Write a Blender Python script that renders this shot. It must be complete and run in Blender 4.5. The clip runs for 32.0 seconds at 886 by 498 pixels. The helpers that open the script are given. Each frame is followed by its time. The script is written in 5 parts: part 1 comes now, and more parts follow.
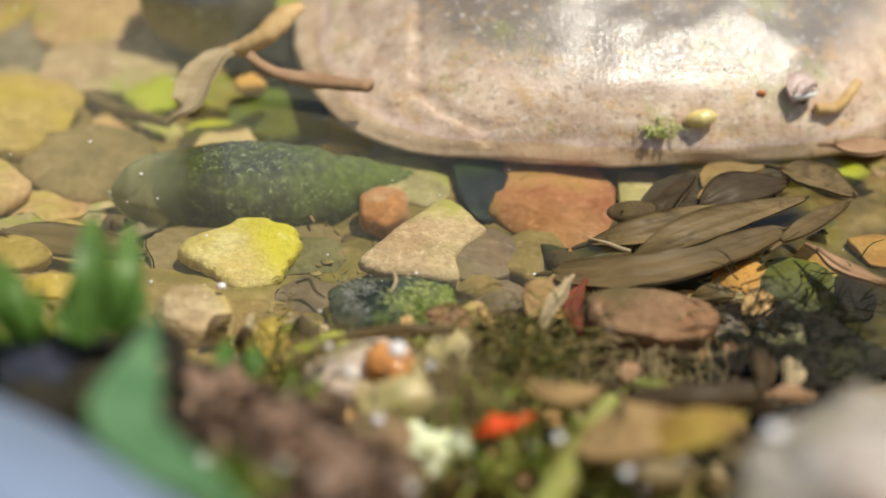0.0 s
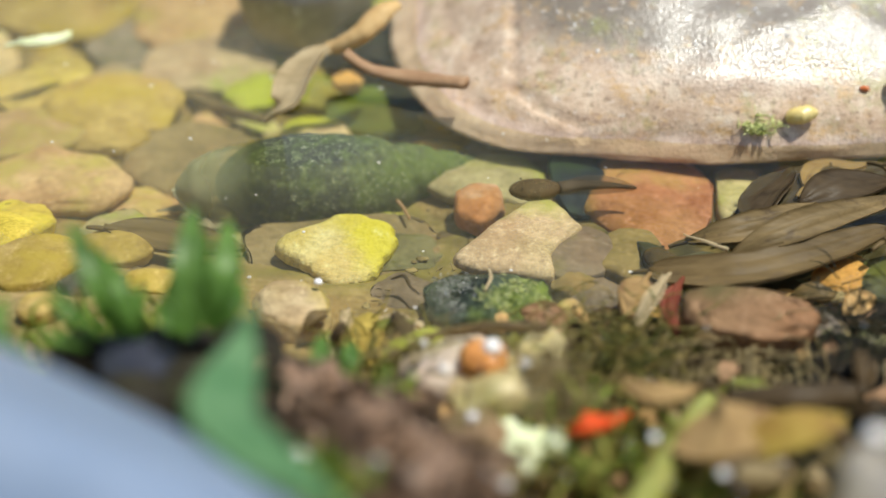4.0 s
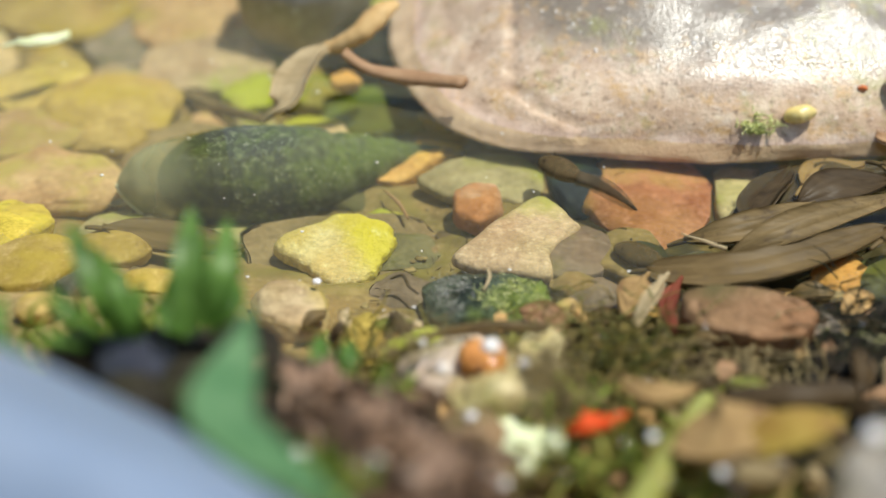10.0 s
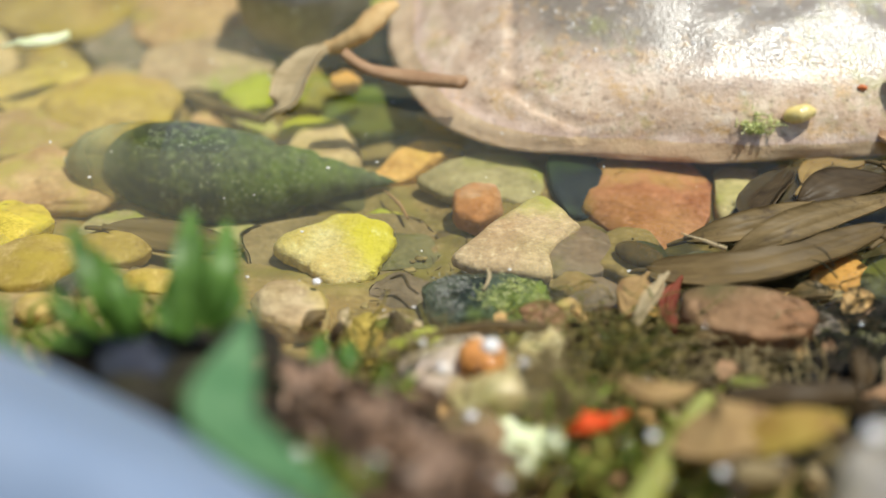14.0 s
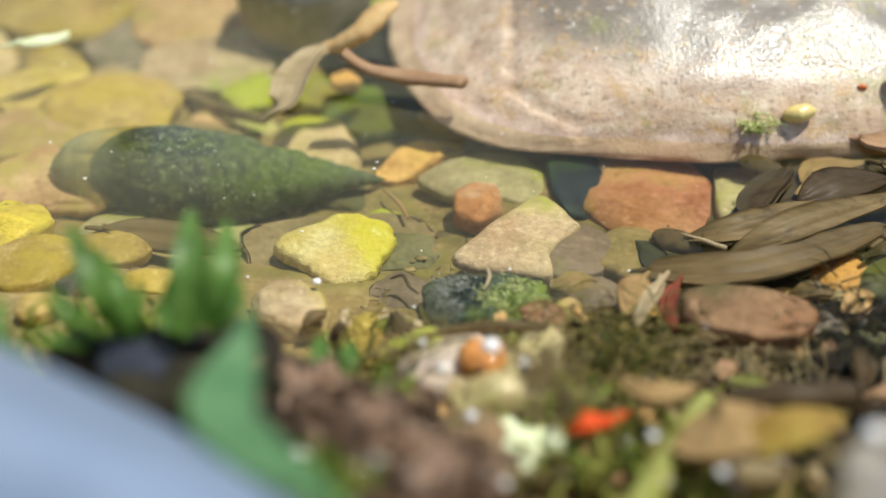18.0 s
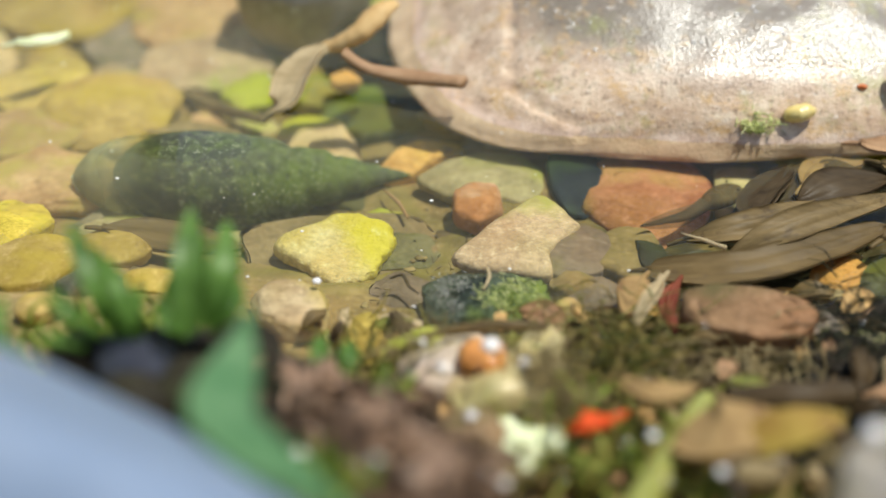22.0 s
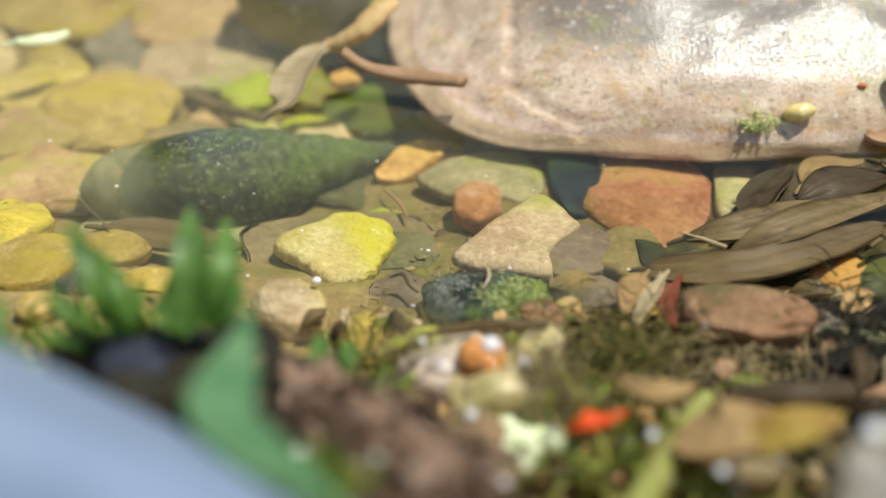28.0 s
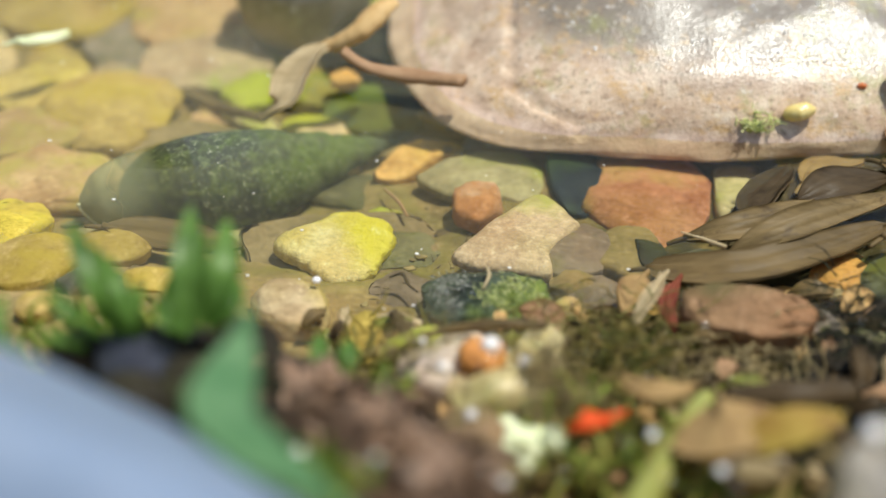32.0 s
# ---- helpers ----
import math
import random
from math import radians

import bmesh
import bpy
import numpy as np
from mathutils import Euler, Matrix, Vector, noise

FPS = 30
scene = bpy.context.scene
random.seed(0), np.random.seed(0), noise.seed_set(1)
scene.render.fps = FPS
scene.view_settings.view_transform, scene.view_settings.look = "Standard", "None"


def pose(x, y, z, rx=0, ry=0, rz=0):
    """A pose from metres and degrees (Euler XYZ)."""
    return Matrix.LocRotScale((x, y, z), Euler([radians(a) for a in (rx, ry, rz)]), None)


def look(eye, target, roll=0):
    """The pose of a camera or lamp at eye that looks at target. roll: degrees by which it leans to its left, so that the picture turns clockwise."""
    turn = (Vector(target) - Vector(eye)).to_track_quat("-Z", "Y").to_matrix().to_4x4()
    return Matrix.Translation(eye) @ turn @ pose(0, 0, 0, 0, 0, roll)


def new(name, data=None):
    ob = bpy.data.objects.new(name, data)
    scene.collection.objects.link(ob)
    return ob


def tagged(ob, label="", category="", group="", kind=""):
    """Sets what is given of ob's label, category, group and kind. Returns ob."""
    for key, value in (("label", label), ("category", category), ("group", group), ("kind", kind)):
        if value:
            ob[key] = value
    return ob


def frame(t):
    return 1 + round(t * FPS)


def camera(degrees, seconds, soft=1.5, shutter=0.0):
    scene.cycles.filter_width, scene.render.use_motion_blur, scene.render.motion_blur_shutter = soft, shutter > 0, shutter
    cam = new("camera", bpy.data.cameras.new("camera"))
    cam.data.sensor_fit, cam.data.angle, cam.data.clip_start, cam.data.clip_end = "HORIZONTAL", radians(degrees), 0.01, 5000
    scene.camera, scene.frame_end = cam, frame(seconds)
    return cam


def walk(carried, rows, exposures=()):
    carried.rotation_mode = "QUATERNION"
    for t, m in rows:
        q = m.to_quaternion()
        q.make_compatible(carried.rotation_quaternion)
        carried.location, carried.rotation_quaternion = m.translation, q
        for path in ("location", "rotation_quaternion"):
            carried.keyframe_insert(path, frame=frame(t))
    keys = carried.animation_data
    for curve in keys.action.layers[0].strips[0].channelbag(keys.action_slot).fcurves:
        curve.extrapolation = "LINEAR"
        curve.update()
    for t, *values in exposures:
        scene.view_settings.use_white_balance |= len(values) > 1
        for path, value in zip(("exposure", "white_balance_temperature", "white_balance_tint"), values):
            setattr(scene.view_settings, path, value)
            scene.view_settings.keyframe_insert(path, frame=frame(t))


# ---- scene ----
# A macro view into a shallow, sunlit garden pond: a pond snail creeps over stones, tadpoles swim between dead leaves.
import itertools

# ---- camera ----
cam = camera(36.0, 32.0, soft=1.6)
cam.data.dof.use_dof = True
cam.data.dof.focus_distance = 0.140
cam.data.dof.aperture_fstop = 12.0
EYE = (0.0, 0.0, 0.0793)
walk(cam, [
    (0, pose(EYE[0], EYE[1], EYE[2], 52.237, -2.254, -3.214)),
    (0.5, pose(EYE[0], EYE[1], EYE[2], 52.225, -2.373, -3.158)),
    (1, pose(EYE[0], EYE[1], EYE[2], 52.350, -2.131, -2.844)),
    (1.5, pose(EYE[0], EYE[1], EYE[2], 52.450, -1.502, -1.681)),
    (2, pose(EYE[0], EYE[1], EYE[2], 52.346, -0.240, -0.047)),
    (2.5, pose(EYE[0], EYE[1], EYE[2], 52.396, 1.052, 1.835)),
    (3, pose(EYE[0], EYE[1], EYE[2], 52.206, 0.063, 0.126)),
    (3.5, pose(EYE[0], EYE[1], EYE[2], 52.056, -0.033, 0.127)),
    (5.5, pose(EYE[0], EYE[1], EYE[2], 52.038, 0.010, 0.036)),
    (9, pose(EYE[0], EYE[1], EYE[2], 52.031, -0.020, 0.033)),
    (14, pose(EYE[0], EYE[1], EYE[2], 52.027, 0.025, -0.011)),
    (18, pose(EYE[0], EYE[1], EYE[2], 52.018, 0.070, -0.041)),
    (22, pose(EYE[0], EYE[1], EYE[2], 52.007, 0.047, -0.030)),
    (25.5, pose(EYE[0], EYE[1], EYE[2], 51.990, 0.063, -0.044)),
    (28.5, pose(EYE[0], EYE[1], EYE[2], 51.965, 0.044, -0.033)),
    (32, pose(EYE[0], EYE[1], EYE[2], 51.959, 0.021, -0.023)),
], exposures=((0, -0.28, 6800, 8), (2.9, -0.26, 6750, 7), (3.5, -0.14, 6420, 5), (32, -0.14, 6420, 5)))

# ---- light ----
SUN_ELEVATION, SUN_AZIMUTH = 70.0, 80.0
world = bpy.data.worlds.new("sky")
scene.world = world
world.use_nodes = True
sky = world.node_tree.nodes.new("ShaderNodeTexSky")
sky.sky_type = "NISHITA"
sky.sun_disc = False
sky.sun_elevation, sky.sun_rotation = radians(SUN_ELEVATION), radians(SUN_AZIMUTH)
back = world.node_tree.nodes["Background"]
back.inputs["Strength"].default_value = 0.15
world.node_tree.links.new(sky.outputs[0], back.inputs["Color"])
sun = new("sun", bpy.data.lights.new("sun", "SUN"))
sun.data.energy, sun.data.angle, sun.data.color = 4.65, radians(0.6), (1.0, 0.95, 0.87)
a, e = radians(SUN_AZIMUTH), radians(SUN_ELEVATION)
sun.matrix_world = look((math.sin(a) * math.cos(e), math.cos(a) * math.cos(e), math.sin(e)), (0, 0, 0))


# ---- materials ----
class Nodes:
    def __init__(self, name):
        self.mat = bpy.data.materials.new(name)
        self.mat.use_nodes = True
        self.tree = self.mat.node_tree
        self.bsdf = self.tree.nodes["Principled BSDF"]
        self.out = self.tree.nodes["Material Output"]
        self.coord = self.add("ShaderNodeTexCoord").outputs["Object"]

    def add(self, kind, **values):
        n = self.tree.nodes.new(kind)
        for key, v in values.items():
            n.inputs[key.replace("_", " ")].default_value = v
        return n

    def link(self, a, b):
        self.tree.links.new(a, b)

    def noise(self, scale, detail=5.0, rough=0.6, stretch=None, offset=None):
        m = self.add("ShaderNodeMapping")
        self.link(self.coord, m.inputs["Vector"])
        if stretch:
            m.inputs["Scale"].default_value = stretch
        if offset is not None:
            self.link(offset, m.inputs["Location"])
        n = self.add("ShaderNodeTexNoise", Scale=scale, Detail=detail, Roughness=rough)
        self.link(m.outputs[0], n.inputs["Vector"])
        return n.outputs["Fac"]

    def ramp(self, fac, stops):
        r = self.tree.nodes.new("ShaderNodeValToRGB")
        els = r.color_ramp.elements
        while len(els) < len(stops):
            els.new(0.5)
        for el, (p, c) in zip(els, stops):
            el.position, el.color = p, (*c, 1) if len(c) == 3 else c
        self.link(fac, r.inputs[0])
        return r.outputs[0]

    def mix(self, fac, a, b, blend="MIX"):
        m = self.tree.nodes.new("ShaderNodeMix")
        m.data_type, m.blend_type = "RGBA", blend
        for s, v in ((m.inputs[0], fac), (m.inputs[6], a), (m.inputs[7], b)):
            if isinstance(v, (int, float)):
                s.default_value = v
            elif isinstance(v, tuple):
                s.default_value = (*v, 1)
            else:
                self.link(v, s)
        return m.outputs[2]

    def bump(self, height, strength, distance):
        b = self.add("ShaderNodeBump", Strength=strength, Distance=distance)
        self.link(height, b.inputs["Height"])
        self.link(b.outputs[0], self.bsdf.inputs["Normal"])


def stone_material(name, dark, light, algae, cover=0.5, rough=0.6, relief=0.6, gloss=0.12, grow=None):
    """Wet mineral: two tones in blotches, fine speckle, algae in patches; grow names the side on which the algae thrive."""
    n = Nodes(name)
    rnd = n.add("ShaderNodeObjectInfo").outputs["Random"]
    off = n.add("ShaderNodeCombineXYZ")
    for i in range(3):
        n.link(rnd, off.inputs[i])
    off = off.outputs[0]
    blotch = n.noise(160, 6, 0.6, offset=off)
    speck = n.noise(1500, 3, 0.7, offset=off)
    col = n.ramp(blotch, [(0.34, dark), (0.66, light)])
    cloud = n.noise(62, 4, 0.55, offset=off)
    col = n.mix(n.ramp(cloud, [(0.36, (0.55, 0.55, 0.55)), (0.50, (0, 0, 0))]), col, (light[0] * 0.95, light[1] * 0.78, light[2] * 0.70))
    col = n.mix(n.ramp(cloud, [(0.52, (0, 0, 0)), (0.66, (0.5, 0.5, 0.5))]), col, tuple(0.55 * a + 0.45 * b for a, b in zip(dark, algae)))
    col = n.mix(n.ramp(speck, [(0.54, (0, 0, 0)), (0.70, (0.34, 0.34, 0.34))]), col, tuple(c * 0.45 for c in dark))
    col = n.mix(n.ramp(speck, [(0.32, (0.4, 0.4, 0.4)), (0.43, (0, 0, 0))]), col, tuple(min(1, c * 1.35 + 0.05) for c in light))
    streak = n.noise(260, 7, 0.7, (0.8, 1.2, 1.0), off)
    col = n.mix(n.ramp(streak, [(0.47, (0, 0, 0)), (0.50, (0.32, 0.32, 0.32)), (0.53, (0, 0, 0))]), col, tuple(c * 0.35 for c in dark))
    col = n.mix(n.ramp(streak, [(0.58, (0, 0, 0)), (0.72, (0.5, 0.5, 0.5))]), col, tuple(min(1, c * 1.25 + 0.04) for c in light))
    patch = n.noise(110, 7, 0.62, offset=off)
    if grow:
        along = n.add("ShaderNodeVectorMath")
        along.operation = "DOT_PRODUCT"
        n.link(n.coord, along.inputs[0])
        along.inputs[1].default_value = grow
        both = n.add("ShaderNodeMath")
        n.link(along.outputs["Value"], both.inputs[0])
        n.link(patch, both.inputs[1])
        patch = both.outputs[0]
    edge = 0.62 - 0.3 * cover
    soft = 0.24 if grow else 0.15
    col = n.mix(n.ramp(patch, [(edge, (0, 0, 0)), (edge + soft, (0.85, 0.85, 0.85))]), col, algae)
    hue = n.add("ShaderNodeHueSaturation")
    shift = n.add("ShaderNodeMapRange", From_Min=0, From_Max=1, To_Min=0.82, To_Max=1.15)
    n.link(rnd, shift.inputs["Value"])
    n.link(shift.outputs[0], hue.inputs["Value"])
    n.link(col, hue.inputs["Color"])
    n.link(hue.outputs[0], n.bsdf.inputs["Base Color"])
    n.bsdf.inputs["Roughness"].default_value = rough
    n.bsdf.inputs["Specular IOR Level"].default_value = gloss
    grit = n.noise(620, 6, 0.7, offset=off)
    hue2 = n.mix(n.ramp(grit, [(0.30, (0.4, 0.4, 0.4)), (0.42, (0, 0, 0))]), hue.outputs[0], tuple(c * 0.5 for c in dark))
    hue2 = n.mix(n.ramp(grit, [(0.56, (0, 0, 0)), (0.70, (0.4, 0.4, 0.4))]), hue2, tuple(min(1, c * 1.2 + 0.05) for c in light))
    n.link(hue2, n.bsdf.inputs["Base Color"])
    n.bump(n.mix(0.2, n.mix(0.45, streak, grit), speck), relief, 0.0008)
    return n.mat


def plain_material(name, dark, light, scale=300.0, rough=0.5, stretch=None, relief=0.4, spots=None, glow_through=0.0, gloss=0.12):
    """Leaf, bark or soil: two tones along a stretched grain, with spots."""
    n = Nodes(name)
    grain = n.noise(scale, 6, 0.65, stretch)
    col = n.ramp(grain, [(0.3, dark), (0.7, light)])
    if spots:
        sp = n.noise(scale * 2.2, 4, 0.6)
        col = n.mix(n.ramp(sp, [(0.56, (0, 0, 0)), (0.66, (0.8, 0.8, 0.8))]), col, spots)
    n.link(col, n.bsdf.inputs["Base Color"])
    n.bsdf.inputs["Roughness"].default_value = rough
    n.bsdf.inputs["Specular IOR Level"].default_value = gloss
    n.bump(grain, relief, 0.0004)
    if glow_through:
        t = n.add("ShaderNodeBsdfTranslucent")
        n.link(col, t.inputs["Color"])
        m = n.add("ShaderNodeMixShader", Fac=glow_through)
        n.link(n.bsdf.outputs[0], m.inputs[1])
        n.link(t.outputs[0], m.inputs[2])
        n.link(m.outputs[0], n.out.inputs["Surface"])
    return n.mat


def water_material():
    n = Nodes("pond_water")
    clear = n.add("ShaderNodeBsdfTransparent", Color=(0.95, 0.962, 0.868, 1))
    gloss = n.add("ShaderNodeBsdfGlossy", Roughness=0.03)
    fres = n.add("ShaderNodeFresnel", IOR=1.33)
    b = n.add("ShaderNodeBump", Strength=0.08, Distance=0.002)
    n.link(n.noise(22, 2, 0.4), b.inputs["Height"])
    n.link(b.outputs[0], gloss.inputs["Normal"])
    m = n.add("ShaderNodeMixShader")
    n.link(fres.outputs[0], m.inputs[0])
    n.link(clear.outputs[0], m.inputs[1])
    n.link(gloss.outputs[0], m.inputs[2])
    # Pale haze painted onto the surface as a diffuse layer, stronger towards -x.
    film = n.add("ShaderNodeBsdfDiffuse", Color=(0.80, 0.76, 0.46, 1))
    haze = n.add("ShaderNodeMapRange", From_Min=0.25, From_Max=0.80, To_Min=0.003, To_Max=0.078)
    side = n.add("ShaderNodeSeparateXYZ")
    n.link(n.coord, side.inputs[0])
    haze_side = n.add("ShaderNodeMath")
    haze_side.operation = "MULTIPLY_ADD"
    n.link(side.outputs[0], haze_side.inputs[0])
    haze_side.inputs[1].default_value = -5.0
    n.link(n.noise(28, 3, 0.5), haze_side.inputs[2])
    n.link(haze_side.outputs[0], haze.inputs["Value"])
    m2 = n.add("ShaderNodeMixShader")
    n.link(haze.outputs[0], m2.inputs[0])
    n.link(m.outputs[0], m2.inputs[1])
    n.link(film.outputs[0], m2.inputs[2])
    n.link(m2.outputs[0], n.out.inputs["Surface"])
    return n.mat


OCHRE = stone_material("ochre_stone", (0.29, 0.185, 0.045), (0.59, 0.43, 0.15), (0.46, 0.34, 0.055), 0.5)
YELLOW = stone_material("yellow_stone", (0.38, 0.27, 0.07), (0.68, 0.53, 0.19), (0.58, 0.47, 0.06), 0.42)
PINK = stone_material("pink_stone", (0.39, 0.22, 0.10), (0.64, 0.44, 0.245), (0.46, 0.38, 0.09), 0.40)
TAN = stone_material("tan_stone", (0.38, 0.26, 0.16), (0.64, 0.48, 0.32), (0.32, 0.36, 0.06), 0.3)
ORANGE = stone_material("orange_stone", (0.46, 0.22, 0.055), (0.66, 0.39, 0.12), (0.50, 0.38, 0.06), 0.3)
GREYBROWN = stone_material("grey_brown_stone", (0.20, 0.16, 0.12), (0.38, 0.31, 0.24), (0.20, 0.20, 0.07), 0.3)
OLIVE = stone_material("pale_olive_stone", (0.42, 0.34, 0.18), (0.62, 0.51, 0.30), (0.38, 0.42, 0.06), 0.34)
MOSSY = stone_material("mossy_stone", (0.04, 0.045, 0.03), (0.13, 0.125, 0.075), (0.13, 0.14, 0.02), 0.42)
GREEN = stone_material("green_stone", (0.20, 0.20, 0.04), (0.50, 0.46, 0.12), (0.42, 0.47, 0.03), 0.62)
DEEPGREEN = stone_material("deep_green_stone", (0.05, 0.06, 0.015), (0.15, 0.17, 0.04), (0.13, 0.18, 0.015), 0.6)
BLUE = stone_material("blue_shade_stone", (0.012, 0.018, 0.03), (0.032, 0.046, 0.06), (0.05, 0.08, 0.03), 0.6)


def boulder_material():
    """Pinkish sandstone; its crown carries a grey-olive wet biofilm with gold and green growth and a wet gloss."""
    n = Nodes("wet_pink_sandstone")
    big, mid, fine = n.noise(70, 6, 0.6), n.noise(330, 8, 0.70), n.noise(1500, 4, 0.7)
    col = n.ramp(mid, [(0.30, (0.42, 0.28, 0.18)), (0.5, (0.62, 0.455, 0.315)), (0.70, (0.82, 0.68, 0.50))])
    bed_lines = n.noise(300, 7, 0.72, (0.30, 1.0, 2.6))
    col = n.mix(n.ramp(bed_lines, [(0.34, (0.6, 0.6, 0.6)), (0.45, (0, 0, 0))]), col, (0.36, 0.22, 0.14))
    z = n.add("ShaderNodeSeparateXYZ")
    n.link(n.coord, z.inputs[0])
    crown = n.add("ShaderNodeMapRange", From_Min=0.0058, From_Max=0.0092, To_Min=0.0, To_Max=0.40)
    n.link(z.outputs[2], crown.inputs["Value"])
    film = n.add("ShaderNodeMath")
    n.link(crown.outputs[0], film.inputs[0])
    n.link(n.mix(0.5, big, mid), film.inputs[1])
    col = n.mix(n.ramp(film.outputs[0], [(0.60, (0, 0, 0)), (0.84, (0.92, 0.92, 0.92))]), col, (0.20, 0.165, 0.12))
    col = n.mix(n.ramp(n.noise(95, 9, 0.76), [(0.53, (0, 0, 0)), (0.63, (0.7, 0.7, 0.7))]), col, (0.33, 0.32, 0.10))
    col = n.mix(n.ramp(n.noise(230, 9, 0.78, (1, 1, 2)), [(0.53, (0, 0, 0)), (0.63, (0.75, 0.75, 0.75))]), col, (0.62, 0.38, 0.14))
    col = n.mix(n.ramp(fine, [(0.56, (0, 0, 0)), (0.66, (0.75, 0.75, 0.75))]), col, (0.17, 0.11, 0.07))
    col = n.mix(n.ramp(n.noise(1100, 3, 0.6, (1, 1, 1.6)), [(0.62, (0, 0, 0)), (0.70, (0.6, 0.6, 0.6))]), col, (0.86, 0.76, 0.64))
    # Submerged band painted brighter pink to offset the water's tint and dimming.
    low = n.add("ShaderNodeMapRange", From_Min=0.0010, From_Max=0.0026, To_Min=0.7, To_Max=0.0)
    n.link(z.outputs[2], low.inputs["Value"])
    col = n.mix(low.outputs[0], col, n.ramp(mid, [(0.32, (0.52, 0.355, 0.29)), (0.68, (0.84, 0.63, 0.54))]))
    n.link(col, n.bsdf.inputs["Base Color"])
    wet = n.add("ShaderNodeMapRange", From_Min=0.0048, From_Max=0.0074, To_Min=0.0, To_Max=1.0)
    n.link(z.outputs[2], wet.inputs["Value"])
    dry = n.add("ShaderNodeMapRange", From_Min=-0.036, From_Max=-0.014, To_Min=0.15, To_Max=1.0)
    n.link(z.outputs[0], dry.inputs["Value"])
    soaked = n.add("ShaderNodeMath")
    soaked.operation = "MULTIPLY"
    n.link(wet.outputs[0], soaked.inputs[0])
    n.link(dry.outputs[0], soaked.inputs[1])
    for socket, least, most in (("Roughness", 0.64, 0.30), ("Specular IOR Level", 0.15, 1.0)):
        span = n.add("ShaderNodeMapRange", From_Min=0.0, From_Max=1.0, To_Min=least, To_Max=most)
        n.link(soaked.outputs[0], span.inputs["Value"])
        n.link(span.outputs[0], n.bsdf.inputs[socket])
    cells = n.add("ShaderNodeTexVoronoi", Scale=3400.0)
    n.link(n.coord, cells.inputs["Vector"])
    n.bump(n.mix(0.7, n.mix(0.5, mid, n.noise(2600, 3, 0.65)), cells.outputs["Distance"]), 0.38, 0.00022)
    n.bsdf.inputs["IOR"].default_value = 1.58
    return n.mat


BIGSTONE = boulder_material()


def mud_material():
    """Taupe silt over the bed; dark silt and painted shade in the leaf-side hollow."""
    mat = stone_material("pond_mud", (0.19, 0.135, 0.055), (0.37, 0.27, 0.115), (0.22, 0.185, 0.045), 0.45, 0.8)
    n = Nodes("silt")
    n.mat, n.tree = mat, mat.node_tree
    bpy.data.materials.remove(bpy.data.materials["silt"])
    n.bsdf = n.tree.nodes["Principled BSDF"]
    n.coord = n.add("ShaderNodeTexCoord").outputs["Object"]
    base = n.bsdf.inputs["Base Color"].links[0].from_socket
    # Darkening by distance puts the hollow's shade into the silt's colour.
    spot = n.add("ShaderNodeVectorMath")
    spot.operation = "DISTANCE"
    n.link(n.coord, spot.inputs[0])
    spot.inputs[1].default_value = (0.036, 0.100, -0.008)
    hollow_shade = n.add("ShaderNodeMath")
    hollow_shade.operation = "MULTIPLY_ADD"
    n.link(spot.outputs["Value"], hollow_shade.inputs[0])
    hollow_shade.inputs[1].default_value = -12.0
    n.link(n.noise(120, 6, 0.65), hollow_shade.inputs[2])
    n.link(n.mix(n.ramp(hollow_shade.outputs[0], [(0.02, (0, 0, 0)), (0.30, (0.92, 0.92, 0.92))]), base, (0.035, 0.030, 0.012)), n.bsdf.inputs["Base Color"])
    return mat


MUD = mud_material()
SLAB = plain_material("blue_grey_slate", (0.17, 0.22, 0.31), (0.22, 0.28, 0.39), 60, 0.5, gloss=0.5)
DEADLEAF = plain_material("brown_dead_leaf", (0.06, 0.042, 0.016), (0.24, 0.165, 0.072), 260, 0.45, (0.3, 2.0, 1.0), 0.5, (0.09, 0.06, 0.03))
PALELEAF = plain_material("pale_dead_leaf", (0.48, 0.36, 0.19), (0.74, 0.60, 0.36), 260, 0.5, (0.3, 2.0, 1.0), 0.4, None, 0.35)
DARKLEAF = plain_material("dark_dead_leaf", (0.038, 0.025, 0.013), (0.12, 0.082, 0.042), 260, 0.4, (0.3, 2.0, 1.0), 0.4, None, 0.15)
TWIG = plain_material("orange_tan_twig", (0.46, 0.26, 0.08), (0.74, 0.52, 0.25), 200, 0.5)
RUST = plain_material("rusty_twig", (0.24, 0.125, 0.06), (0.46, 0.29, 0.16), 200, 0.5)
RED = plain_material("red_leaf", (0.50, 0.04, 0.01), (0.80, 0.13, 0.03), 300, 0.35)
BARK = plain_material("dark_wet_bark", (0.030, 0.018, 0.011), (0.38, 0.235, 0.15), 110, 0.35, None, 1.0, (0.015, 0.012, 0.006), gloss=0.2)
GRASS = plain_material("fresh_green_shoot", (0.06, 0.165, 0.015), (0.27, 0.46, 0.09), 200, 0.4, None, 0.2, None, 0.5, gloss=0.5)
BLADE = plain_material("blue_green_blade", (0.06, 0.19, 0.06), (0.22, 0.38, 0.17), 160, 0.45, (0.5, 1.5, 1.0), 0.2, None, 0.3, gloss=0.5)
LICHEN = plain_material("pale_green_bud", (0.68, 0.74, 0.38), (0.90, 0.92, 0.66), 300, 0.5, None, 0.4)
STEM = plain_material("yellow_green_stem", (0.26, 0.27, 0.05), (0.46, 0.46, 0.12), 150, 0.4, None, 0.3, (0.36, 0.24, 0.08), 0.25, gloss=0.5)
BEAD = plain_material("yellow_seed", (0.70, 0.50, 0.12), (0.85, 0.70, 0.30), 500, 0.25, gloss=0.5)
